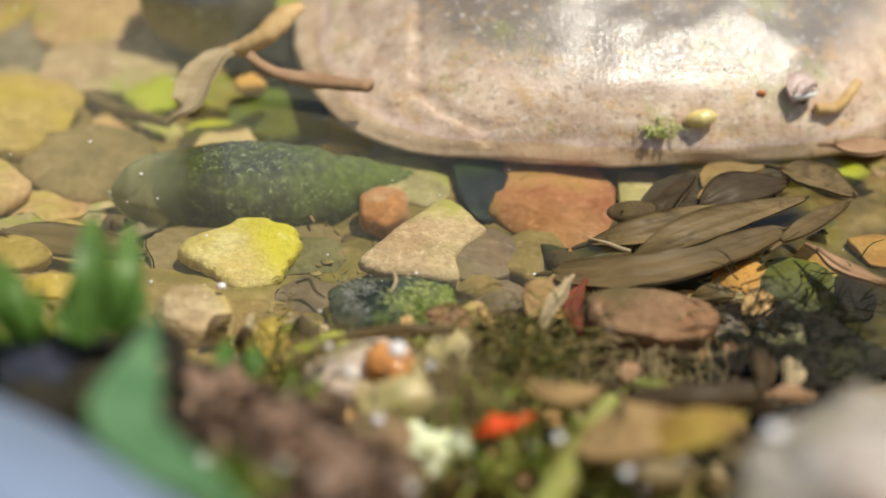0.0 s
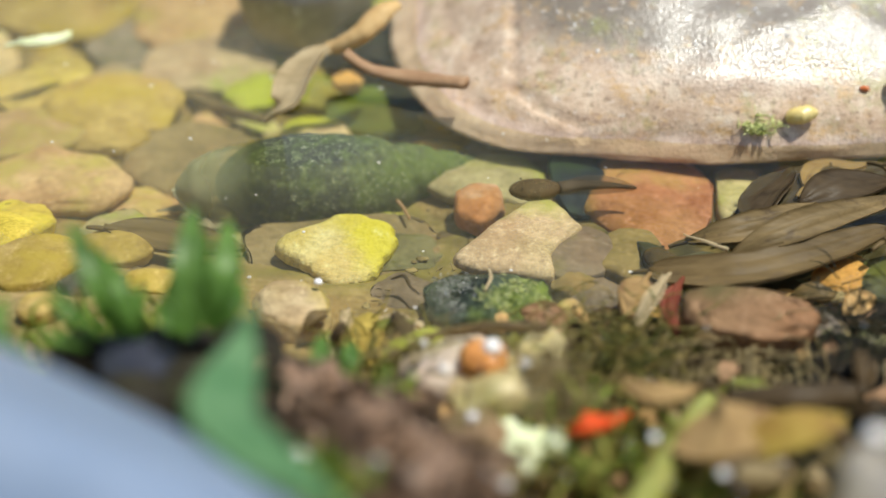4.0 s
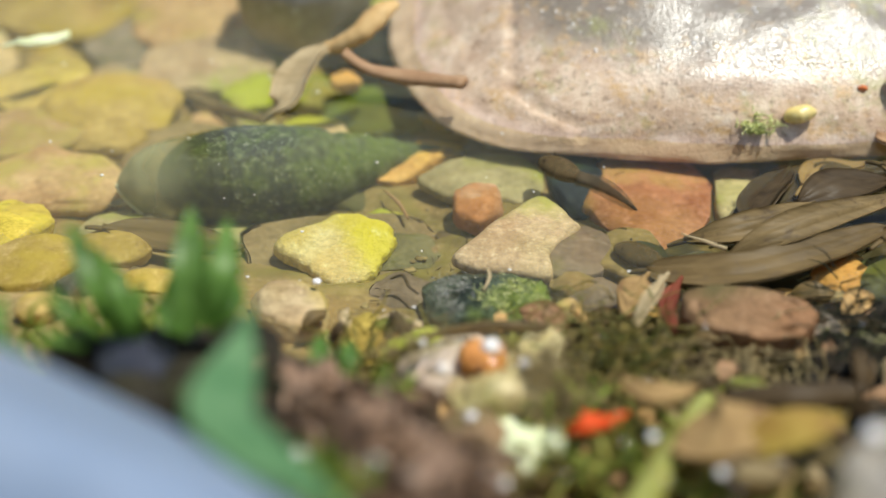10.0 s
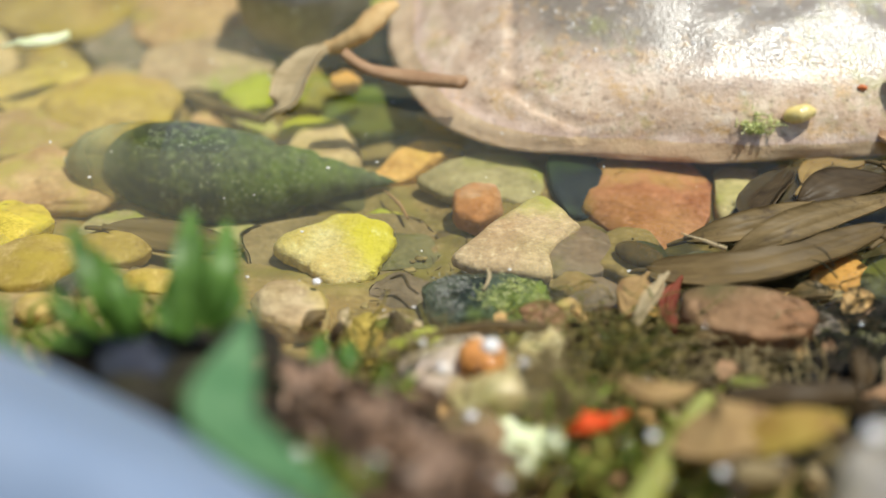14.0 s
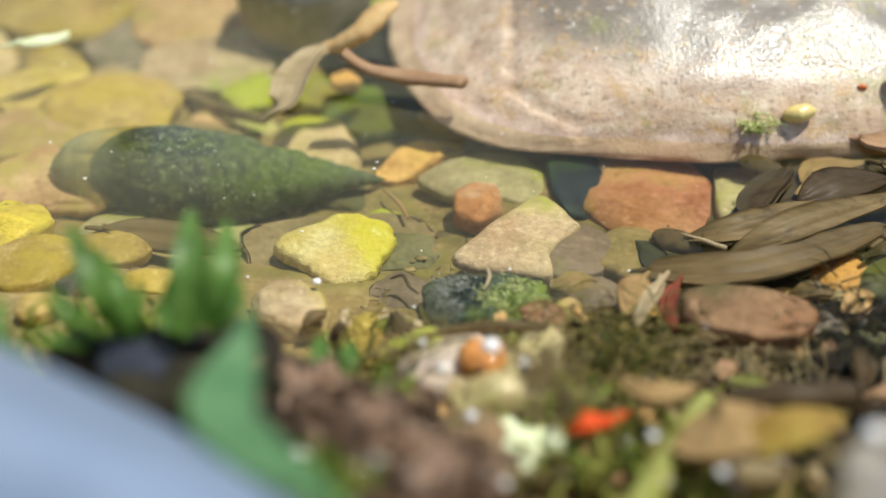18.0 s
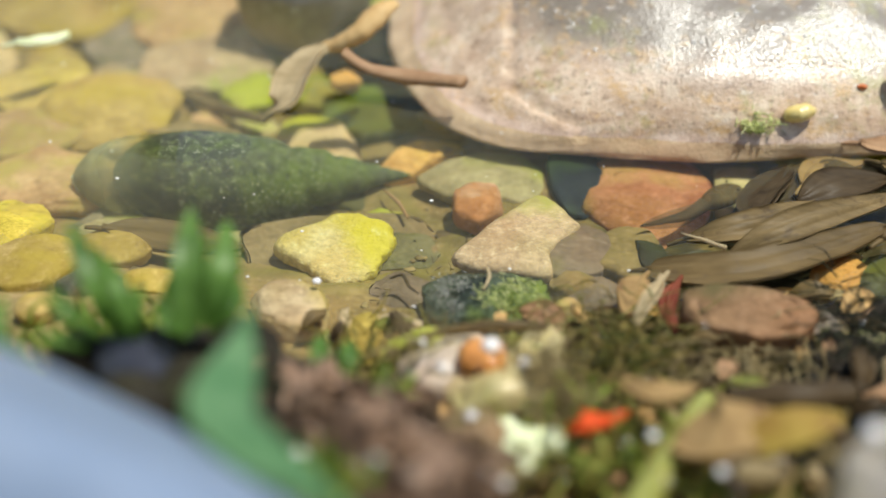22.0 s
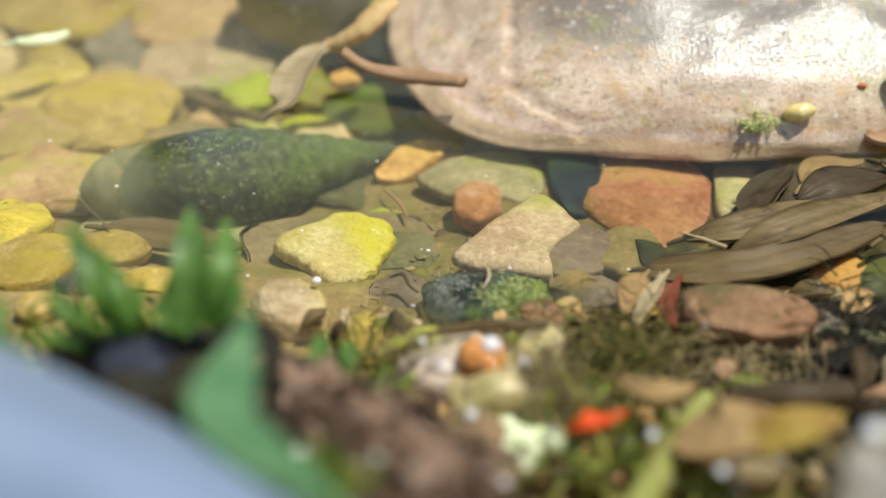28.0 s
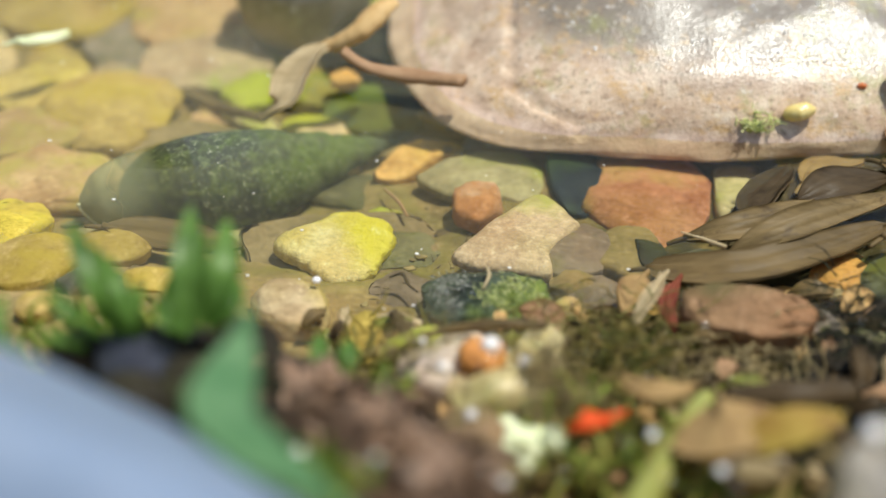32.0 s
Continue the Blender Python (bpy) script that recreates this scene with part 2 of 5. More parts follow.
PINKSHELL = plain_material("pinkish_shell", (0.50, 0.35, 0.28), (0.74, 0.60, 0.52), 500, 0.3, gloss=0.5)
WHITE = plain_material("white_shell_bit", (0.70, 0.66, 0.58), (0.85, 0.82, 0.76), 500, 0.3, gloss=0.5)
WETROCK = stone_material("pale_wet_rock", (0.28, 0.235, 0.18), (0.56, 0.49, 0.41), (0.34, 0.29, 0.13), 0.4, 0.2, 0.7, 0.5)
WETGOLD = stone_material("wet_golden_stone", (0.54, 0.40, 0.15), (0.82, 0.70, 0.38), (0.40, 0.36, 0.08), 0.35, 0.2, 0.6, 0.5)
WETTAN = stone_material("wet_tan_stone", (0.36, 0.26, 0.17), (0.68, 0.55, 0.42), (0.30, 0.27, 0.06), 0.35, 0.25, 0.6, 0.4)
WETORANGE = stone_material("wet_orange_stone", (0.50, 0.19, 0.035), (0.66, 0.32, 0.09), (0.50, 0.38, 0.06), 0.1, 0.12, 0.3, 0.6)
PALEBRICK = stone_material("pale_brick", (0.20, 0.11, 0.05), (0.33, 0.19, 0.095), (0.10, 0.085, 0.03), 0.08, relief=0.7, grow=(0, 60, 0))
DYING = plain_material("dying_leaf", (0.26, 0.14, 0.035), (0.42, 0.34, 0.06), 120, 0.5, None, 0.4, (0.22, 0.12, 0.04))
BLOCK = stone_material("algae_flecked_stone", (0.012, 0.017, 0.015), (0.11, 0.14, 0.09), (0.23, 0.31, 0.02), 0.30, 0.5, 1.2, grow=(28, 0, 0))
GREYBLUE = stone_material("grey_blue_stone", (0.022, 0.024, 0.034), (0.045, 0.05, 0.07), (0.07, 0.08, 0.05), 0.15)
WETBROWN = stone_material("wet_brown_stone", (0.07, 0.042, 0.018), (0.36, 0.225, 0.12), (0.16, 0.14, 0.03), 0.3, 0.3, 0.8, 0.2)
SILT = stone_material("silty_brown_stone", (0.19, 0.14, 0.07), (0.33, 0.245, 0.125), (0.26, 0.21, 0.07), 0.3)
TANLEAF = plain_material("tan_leaf", (0.28, 0.165, 0.06), (0.50, 0.335, 0.145), 260, 0.5, (0.4, 2.0, 1.0), 0.5, (0.20, 0.11, 0.05), 0.2)
# Near-black tone that puts the shade of gaps and hollows into stones.
SHADEBLACK = stone_material("shade_black_stone", (0.010, 0.008, 0.005), (0.035, 0.028, 0.016), (0.05, 0.055, 0.02), 0.3)
TRIANGLE = stone_material("cream_stone_with_green_top", (0.45, 0.30, 0.185), (0.80, 0.60, 0.43), (0.42, 0.41, 0.09), 0.10, relief=0.9, grow=(12, 50, 0))
SULPHUR = stone_material("half_yellow_stone", (0.68, 0.51, 0.15), (0.92, 0.80, 0.42), (0.80, 0.70, 0.04), 0.52, relief=1.3, grow=(30, 14, 0))
REDSTONE = stone_material("brick_red_stone_with_ochre_rim", (0.31, 0.105, 0.04), (0.58, 0.27, 0.155), (0.40, 0.29, 0.07), 0.46, relief=0.9, grow=(-10, 16, 0))
PALEOLIVE = stone_material("olive_stone_with_lime_rim", (0.34, 0.29, 0.15), (0.52, 0.44, 0.25), (0.40, 0.42, 0.05), 0.20, grow=(26, 30, 0))
LIMETOP = stone_material("tan_stone_with_lime_top", (0.52, 0.36, 0.18), (0.76, 0.58, 0.34), (0.48, 0.50, 0.02), 0.10, grow=(-14, 58, 0))
AMBER = stone_material("amber_stone_with_yellow_top", (0.58, 0.30, 0.08), (0.78, 0.48, 0.17), (0.66, 0.52, 0.06), 0.20, grow=(10, 60, 0))
MUSTARD = stone_material("mustard_algae_stone", (0.42, 0.29, 0.04), (0.62, 0.47, 0.07), (0.58, 0.50, 0.03), 0.55)
# The pale growth colour here is a highlight painted on the pebble's top.
RUSTPEBBLE = stone_material("rust_orange_pebble", (0.42, 0.16, 0.05), (0.58, 0.27, 0.11), (0.85, 0.70, 0.55), 0.0, relief=0.3, grow=(0, 55, 20))
UMBER = stone_material("umber_stone", (0.14, 0.10, 0.07), (0.26, 0.19, 0.135), (0.20, 0.17, 0.06), 0.25)
SPECKLED = stone_material("pale_speckled_stone", (0.46, 0.32, 0.16), (0.70, 0.54, 0.30), (0.50, 0.40, 0.07), 0.26, relief=0.9, grow=(36, 0, 0))
GOLDEN = stone_material("golden_algae_stone", (0.20, 0.14, 0.03), (0.52, 0.38, 0.08), (0.34, 0.30, 0.03), 0.45, relief=1.1)
DARKOLIVE = stone_material("dark_olive_stone", (0.11, 0.10, 0.05), (0.21, 0.185, 0.09), (0.12, 0.125, 0.03), 0.4)
GOLDTAN = stone_material("golden_tan_stone", (0.21, 0.145, 0.055), (0.36, 0.26, 0.105), (0.20, 0.19, 0.045), 0.35)
GREYGREEN = stone_material("smooth_grey_cobble", (0.30, 0.275, 0.255), (0.44, 0.405, 0.385), (0.17, 0.17, 0.08), 0.35, 0.45, 0.15, 0.3)
OLIVELEAF = plain_material("olive_brown_dead_leaf", (0.07, 0.046, 0.017), (0.20, 0.135, 0.057), 260, 0.45, (0.3, 2.0, 1.0), 0.5, (0.13, 0.09, 0.045))
WATER = water_material()


def island_material(name, colours, rough=0.55):
    """Many small pieces in one mesh, each with a colour of its own."""
    n = Nodes(name)
    rnd = n.add("ShaderNodeNewGeometry").outputs["Random Per Island"]
    col = n.ramp(rnd, [(k / (len(colours) - 1), c) for k, c in enumerate(colours)])
    col = n.mix(n.ramp(n.noise(900, 4, 0.6), [(0.4, (0, 0, 0)), (0.7, (0.6, 0.6, 0.6))]), col, tuple(c * 0.5 for c in colours[0]))
    n.link(col, n.bsdf.inputs["Base Color"])
    n.bsdf.inputs["Roughness"].default_value = rough
    n.bsdf.inputs["Specular IOR Level"].default_value = 0.2
    return n.mat




def drop_material():
    """A low bead of water: clear, with a soft glint."""
    n = Nodes("water_bead")
    clear = n.add("ShaderNodeBsdfTransparent")
    gloss = n.add("ShaderNodeBsdfGlossy", Roughness=0.16)
    m = n.add("ShaderNodeMixShader", Fac=0.12)
    n.link(clear.outputs[0], m.inputs[1])
    n.link(gloss.outputs[0], m.inputs[2])
    n.link(m.outputs[0], n.out.inputs["Surface"])
    return n.mat


DROP = drop_material()
DULLRED = plain_material("dull_red_leaf", (0.13, 0.030, 0.016), (0.26, 0.075, 0.04), 300, 0.5)
RUSTRED = plain_material("rust_red_scrap", (0.45, 0.10, 0.03), (0.65, 0.22, 0.08), 300, 0.4)
FIBRES = island_material("root_fibres", ((0.012, 0.008, 0.005), (0.13, 0.075, 0.04), (0.44, 0.27, 0.165), (0.05, 0.032, 0.02), (0.60, 0.40, 0.27)))
LIME = island_material("lime_moss", ((0.10, 0.17, 0.02), (0.26, 0.34, 0.04), (0.38, 0.42, 0.08)))
DEBRIS = island_material("silt_debris", ((0.05, 0.032, 0.014), (0.16, 0.10, 0.045), (0.30, 0.22, 0.11), (0.08, 0.06, 0.03)))
PALEGREENS = island_material("pale_algae", ((0.45, 0.50, 0.12), (0.66, 0.70, 0.28), (0.75, 0.72, 0.36)))
# Opaque pale bead: the sun's glint is put into its colour.
GLINTS = plain_material("pale_glint_bead", (0.80, 0.75, 0.70), (0.90, 0.86, 0.82), 300, 0.18, None, 0.0, gloss=1.0)
# Strands toned near black: the hollow's shade is in their colour.
SHADEALGAE = island_material("shade_toned_algae", ((0.010, 0.012, 0.005), (0.035, 0.035, 0.012), (0.02, 0.028, 0.008), (0.06, 0.05, 0.02)))
GRAVEL = island_material("gravel", ((0.13, 0.09, 0.045), (0.28, 0.20, 0.09), (0.40, 0.30, 0.13), (0.20, 0.16, 0.08), (0.30, 0.19, 0.09), (0.17, 0.16, 0.05)))
ROOTS = island_material("dead_roots", ((0.14, 0.10, 0.04), (0.36, 0.28, 0.13), (0.24, 0.18, 0.08), (0.44, 0.34, 0.17)))
MOSSES = island_material("olive_moss", ((0.06, 0.055, 0.014), (0.26, 0.20, 0.05), (0.13, 0.15, 0.03), (0.38, 0.26, 0.08)))
PALEFLECKS = island_material("whitish_grains", ((0.20, 0.20, 0.16), (0.55, 0.54, 0.48), (0.36, 0.38, 0.28)))
GOLDS = island_material("gold_algae", ((0.05, 0.045, 0.012), (0.30, 0.23, 0.05), (0.16, 0.15, 0.03), (0.46, 0.36, 0.10)))
GREENS = island_material("green_moss", ((0.08, 0.10, 0.02), (0.24, 0.34, 0.04), (0.44, 0.44, 0.10), (0.36, 0.25, 0.08)), 0.4)


def shell_material():
    """Dark horn shell under a fine felt of algae; the spire is greener, pale grains cling to it."""
    n = Nodes("algae_covered_shell")
    a, c, d, e = n.noise(150, 8, 0.66), n.noise(900, 7, 0.74), n.noise(2600, 3, 0.75), n.noise(420, 6, 0.7)
    side = n.add("ShaderNodeSeparateXYZ")
    n.link(n.coord, side.inputs[0])
    spire = n.add("ShaderNodeMapRange", From_Min=-0.006, From_Max=0.008, To_Min=-0.06, To_Max=0.08)
    n.link(side.outputs[0], spire.inputs["Value"])
    felt = n.add("ShaderNodeMath")
    n.link(a, felt.inputs[0])
    n.link(spire.outputs[0], felt.inputs[1])
    col = n.ramp(felt.outputs[0], [(0.36, (0.074, 0.077, 0.066)), (0.50, (0.094, 0.110, 0.062)), (0.66, (0.112, 0.155, 0.038))])
    col = n.mix(n.ramp(e, [(0.50, (0, 0, 0)), (0.66, (0.5, 0.5, 0.5))]), col, (0.14, 0.18, 0.055))
    col = n.mix(n.ramp(c, [(0.52, (0, 0, 0)), (0.66, (0.6, 0.6, 0.6))]), col, (0.26, 0.30, 0.14))
    col = n.mix(n.ramp(c, [(0.34, (0.75, 0.75, 0.75)), (0.46, (0, 0, 0))]), col, (0.048, 0.056, 0.048))
    col = n.mix(n.ramp(d, [(0.59, (0, 0, 0)), (0.67, (0.7, 0.7, 0.7))]), col, (0.50, 0.52, 0.34))
    n.link(col, n.bsdf.inputs["Base Color"])
    n.bsdf.inputs["Roughness"].default_value = 0.66
    n.bsdf.inputs["Specular IOR Level"].default_value = 0.12
    n.bump(n.mix(0.5, c, d), 0.55, 0.0004)
    return n.mat


SHELL = shell_material()


def lip_material():
    """Thin horn-coloured shell that lets part of the light through."""
    n = Nodes("translucent_shell_lip")
    a = n.noise(260, 6, 0.6)
    col = n.ramp(a, [(0.35, (0.28, 0.29, 0.18)), (0.65, (0.45, 0.46, 0.31))])
    n.link(col, n.bsdf.inputs["Base Color"])
    n.bsdf.inputs["Roughness"].default_value = 0.5
    n.bsdf.inputs["Specular IOR Level"].default_value = 0.15
    clear = n.add("ShaderNodeBsdfTransparent", Color=(0.92, 0.92, 0.82, 1))
    m = n.add("ShaderNodeMixShader")
    along = n.add("ShaderNodeSeparateXYZ")
    n.link(n.coord, along.inputs[0])
    thin = n.add("ShaderNodeMapRange", From_Min=-0.0190, From_Max=-0.0105, To_Min=0.20, To_Max=1.0)
    n.link(along.outputs[0], thin.inputs["Value"])
    n.link(thin.outputs[0], m.inputs[0])
    n.link(n.bsdf.outputs[0], m.inputs[1])
    n.link(clear.outputs[0], m.inputs[2])
    n.link(m.outputs[0], n.out.inputs["Surface"])
    return n.mat


LIP = lip_material()
PALERIM = plain_material("pale_shell_edge", (0.50, 0.50, 0.34), (0.70, 0.69, 0.52), 600, 0.4, None, 0.2)
FLESH = plain_material("snail_flesh", (0.15, 0.125, 0.08), (0.32, 0.27, 0.17), 600, 0.4, None, 0.4)


def clear_skin(name, dark, light, clear):
    """Thin skin that lets part of the light straight through."""
    mat = plain_material(name, dark, light, 500, 0.6, None, 0.1, gloss=0.05)
    tree = mat.node_tree
    see = tree.nodes.new("ShaderNodeBsdfTransparent")
    m = tree.nodes.new("ShaderNodeMixShader")
    m.inputs[0].default_value = clear
    tree.links.new(tree.nodes["Principled BSDF"].outputs[0], m.inputs[1])
    tree.links.new(see.outputs[0], m.inputs[2])
    tree.links.new(m.outputs[0], tree.nodes["Material Output"].inputs["Surface"])
    return mat


TADPOLE = clear_skin("tadpole_skin", (0.085, 0.058, 0.026), (0.165, 0.115, 0.055), 0.22)
TAIL = clear_skin("tadpole_tail", (0.08, 0.06, 0.035), (0.16, 0.12, 0.07), 0.35)
FIN = clear_skin("tadpole_fin", (0.10, 0.08, 0.05), (0.20, 0.16, 0.10), 0.72)
EYE_DARK = plain_material("tadpole_eye", (0.01, 0.01, 0.01), (0.02, 0.02, 0.02), 500, 0.2)


# ---- mesh helpers ----
def mesh_object(name, verts, faces, material, parent=None, smooth=True):
    me = bpy.data.meshes.new(name)
    me.from_pydata([tuple(v) for v in verts], [], faces)
    me.polygons.foreach_set("use_smooth", [smooth] * len(me.polygons))
    me.materials.append(material)
    me.update()
    ob = new(name, me)
    if parent:
        ob.parent = parent
    return ob


def part(name, data, material, parent, label=""):
    return tagged(mesh_object(name, data[0], data[1], material, parent), label)


def ease(v, knots):
    if v <= knots[0][0]:
        return knots[0][1]
    for (a0, p), (b0, q) in zip(knots, knots[1:]):
        if v <= b0:
            s = (v - a0) / (b0 - a0)
            return p + (q - p) * s * s * (3 - 2 * s)
    return knots[-1][1]


BED = ((-1.5, 0.06), (-0.3, 0.05), (0.03, 0.03), (0.055, 0.008), (0.070, -0.001), (0.088, -0.005), (0.105, -0.008), (0.125, -0.0095), (0.14, -0.0112), (0.2, -0.0130), (0.5, -0.03), (0.8, 0.03), (2.0, 0.06))


def bed(x, y):
    """Height of the pond bed and its banks; the bank stands farther in on the side of the grass."""
    s = max(0.0, min(1.0, (-0.012 - x) / 0.03))
    deep = 0.004 * max(0.0, min(1.0, (0.012 - x) / 0.03)) * max(0.0, min(1.0, (y - 0.10) / 0.02))
    return ease(y - 0.020 * s * s * (3 - 2 * s), BED) - deep


def ball(level):
    bm = bmesh.new()
    bmesh.ops.create_icosphere(bm, subdivisions=level, radius=1.0)
    bm.verts.ensure_lookup_table()
    vs = [v.co.copy() for v in bm.verts]
    fs = [[v.index for v in f.verts] for f in bm.faces]
    bm.free()
    return vs, fs


BALLS = {k: ball(k) for k in (2, 3, 4, 5)}


def radial(corners, soften):
    """Radius round the centre of a rounded polygon, at 96 directions."""
    pts = sorted(corners, key=lambda p: math.atan2(p[1], p[0]))
    rs = []
    for k in range(96):
        th = -math.pi + 2 * math.pi * k / 96
        c, s = math.cos(th), math.sin(th)
        best = 0.0
        for (x0, y0), (x1, y1) in zip(pts, pts[1:] + pts[:1]):
            ex, ey = x1 - x0, y1 - y0
            det = c * -ey + ex * s
            if abs(det) < 1e-9:
                continue
            r = (x0 * -ey + ex * y0) / det
            u = (c * y0 - s * x0) / det
            if r > 0 and -1e-6 <= u <= 1 + 1e-6:
                best = max(best, r)
        rs.append(best or 1.0)
    w = max(1, soften)
    return [sum(rs[(k + j) % 96] for j in range(-w, w + 1)) / (2 * w + 1) for k in range(96)]


def oval(w, d, count, seed):
    """An uneven oval outline of the given width and depth."""
    r = random.Random(seed)
    out = []
    for k in range(count):
        th = 2 * math.pi * (k + r.uniform(-0.25, 0.25)) / count
        q = r.uniform(0.84, 1.16)
        out.append((math.cos(th) * w / 2 * q, math.sin(th) * d / 2 * q))
    return out


def stone_data(corners, thick, seed, level=4, flat=0.48, crown=0.75, rough=0.075, soften=2, facets=5):
    """A worn stone: outline in millimetres, thickness in metres; flat and crown below 1 square off the sides and the top."""
    rs = radial(corners, soften)
    vs, fs = BALLS[level]
    size = sum(rs) / 96 / 1000
    out = []
    off = Vector((seed * 3.1, seed * 1.7, seed * 0.9))
    r = random.Random(seed)
    cuts = []
    for _ in range(facets):
        d = Vector((r.uniform(-1, 1), r.uniform(-1, 1), r.uniform(0.55, 1.3))).normalized()
        cuts.append((d, r.uniform(0.72, 0.94)))
    for v in vs:
        th = (math.atan2(v.y, v.x) + math.pi) / (2 * math.pi) * 96
        k = int(th) % 96
        r = (rs[k] * (1 - th % 1) + rs[(k + 1) % 96] * (th % 1)) / 1000
        c = math.hypot(v.x, v.y)
        q = c ** flat
        a0 = math.atan2(v.y, v.x)
        p = Vector((math.cos(a0) * r * q, math.sin(a0) * r * q, math.copysign(abs(v.z) ** crown, v.z) * thick / 2))
        n = noise.noise(v * 1.6 + off) + 0.5 * noise.noise(v * 4.0 + off) + 0.25 * noise.noise(v * 9.0 + off) + 0.10 * noise.noise(v * 20.0 + off)
        if flat < 0.4:
            e0 = Vector((math.cos(a0), math.sin(a0), 0.0))
            ragged = noise.noise(e0 * 1.6 + off) + 0.5 * noise.noise(e0 * 4.0 + off) + 0.35 * noise.noise(e0 * 9.0 + off) + 0.2 * noise.noise(e0 * 20.0 + off)
            p = Vector((p.x * (1 + rough * ragged), p.y * (1 + rough * ragged), p.z * (1 + rough * n)))
        else:
            p *= 1 + rough * n
        p.z += 0.25 * thick * rough * 6 * noise.noise(Vector((v.x * 1.3, v.y * 1.3, 0)) + off) * max(0, v.z)
        for d, t in cuts:
            w = Vector((p.x / size, p.y / size, 2 * p.z / thick))
            if p.z > 0 and w.dot(d) > t:
                p.z = max(0.02 * thick, p.z - (w.dot(d) - t) / d.z * thick / 2)
        out.append(p)
    return out, fs


def stone(name, place, corners, thick, material, label, seed, tilt=(0, 0), level=4, category="stone", group="", **shape):
    if isinstance(corners, tuple):
        corners = oval(*corners, 7, seed)
    ob = mesh_object(name, *stone_data(corners, thick, seed, level, **shape), material)
    ob.matrix_world = pose(*place, tilt[0], tilt[1], 0)
    return tagged(ob, label, category, group)


def bezier(points, steps):
    """A smooth line through a few points."""
    pts = [Vector(p) for p in points]
    pts = [2 * pts[0] - pts[1]] + pts + [2 * pts[-1] - pts[-2]]
    out = []
    for i in range(1, len(pts) - 2):
        p0, p1, p2, p3 = pts[i - 1:i + 3]
        for k in range(steps):
            t = k / steps
            out.append(0.5 * (2 * p1 + (p2 - p0) * t + (2 * p0 - 5 * p1 + 4 * p2 - p3) * t * t + (3 * p1 - p0 - 3 * p2 + p3) * t ** 3))
    out.append(pts[-2])
    return out


def tube_data(points, radii, sides=8, steps=6, wobble=0.0, seed=0, squash=1.0):
    line = bezier(points, steps)
    n = len(line)
    verts, faces = [], []
    for i, p in enumerate(line):
        d = (line[min(i + 1, n - 1)] - line[max(i - 1, 0)]).normalized()
        side = d.cross(Vector((0, 0, 1)))
        side = side.normalized() if side.length > 1e-4 else Vector((1, 0, 0))
        up = side.cross(d)
        f = i / (n - 1) * (len(radii) - 1)
        k = min(int(f), len(radii) - 2)
        r = radii[k] + (radii[k + 1] - radii[k]) * (f - k)
        for j in range(sides):
            a0 = 2 * math.pi * j / sides
            q = r * (1 + wobble * noise.noise(Vector((i * 0.37, j * 0.9, seed * 5.3))))
            verts.append(p + side * math.cos(a0) * q + up * math.sin(a0) * q * squash)
    for i in range(n - 1):
        for j in range(sides):
            k = (j + 1) % sides
            faces.append([i * sides + j, i * sides + k, (i + 1) * sides + k, (i + 1) * sides + j])
    faces.append(list(range(sides))[::-1])
    faces.append([(n - 1) * sides + j for j in range(sides)])
    return verts, faces


def twig(name, points, radii, material, label, seed=0, category="twig", wobble=0.25, sides=10, **more):
    base = Vector(points[0])
    data = tube_data([Vector(p) - base for p in points], radii, sides, 8, wobble, seed, **more)
    ob = mesh_object(name, *data, material)
    ob.location = base
    return tagged(ob, label, category)


def leaf_data(points, width, roll=0.0, cup=0.2, belly=0.45, seed=0, thick=0.00022, tip=0.75):
    """A leaf blade along a line, folded on its midrib, with a thickness; belly is where it is widest."""
    line = bezier(points, 10)
    n, m = len(line), 8
    top, bot = [], []
    for i, p in enumerate(line):
        d = (line[min(i + 1, n - 1)] - line[max(i - 1, 0)]).normalized()
        side = d.cross(Vector((0, 0, 1))).normalized()
        up = side.cross(d)
        turn = Matrix.Rotation(radians(roll) * (1 + 0.3 * math.sin(i * 0.3 + seed)), 3, d)
        side, up = turn @ side, turn @ up
        t = i / (n - 1)
        s = t / belly * 0.5 if t < belly else 0.5 + (t - belly) / (1 - belly) * 0.5
        w = width / 2 * (max(0.0, math.sin(math.pi * s)) ** tip + 0.03)
        for j in range(m + 1):
            u = j / m * 2 - 1
            q = w * (1 + 0.06 * noise.noise(Vector((i * 0.4, u * 2, seed * 3.3))))
            lift = abs(u) * cup * w + 0.05 * width * noise.noise(Vector((i * 0.25, u * 1.4, seed * 7.1)))
            c = p + side * u * q + up * lift
            rib = thick * (1.0 + 2.2 * max(0, 1 - abs(u) * 5))
            top.append(c + up * rib)
            bot.append(c - up * thick)
    verts = top + bot
    k = n * (m + 1)
    faces = []
    for i in range(n - 1):
        for j in range(m):
            q = [i * (m + 1) + j, i * (m + 1) + j + 1, (i + 1) * (m + 1) + j + 1, (i + 1) * (m + 1) + j]
            faces.append(q)
            faces.append([x + k for x in q[::-1]])
    rim = [i * (m + 1) for i in range(n)] + [(n - 1) * (m + 1) + j for j in range(1, m + 1)] + [i * (m + 1) + m for i in range(n - 2, -1, -1)] + [j for j in range(m - 1, 0, -1)]
    for p0, p1 in zip(rim, rim[1:] + rim[:1]):
        faces.append([p0, p1, p1 + k, p0 + k][::-1])
    return verts, faces


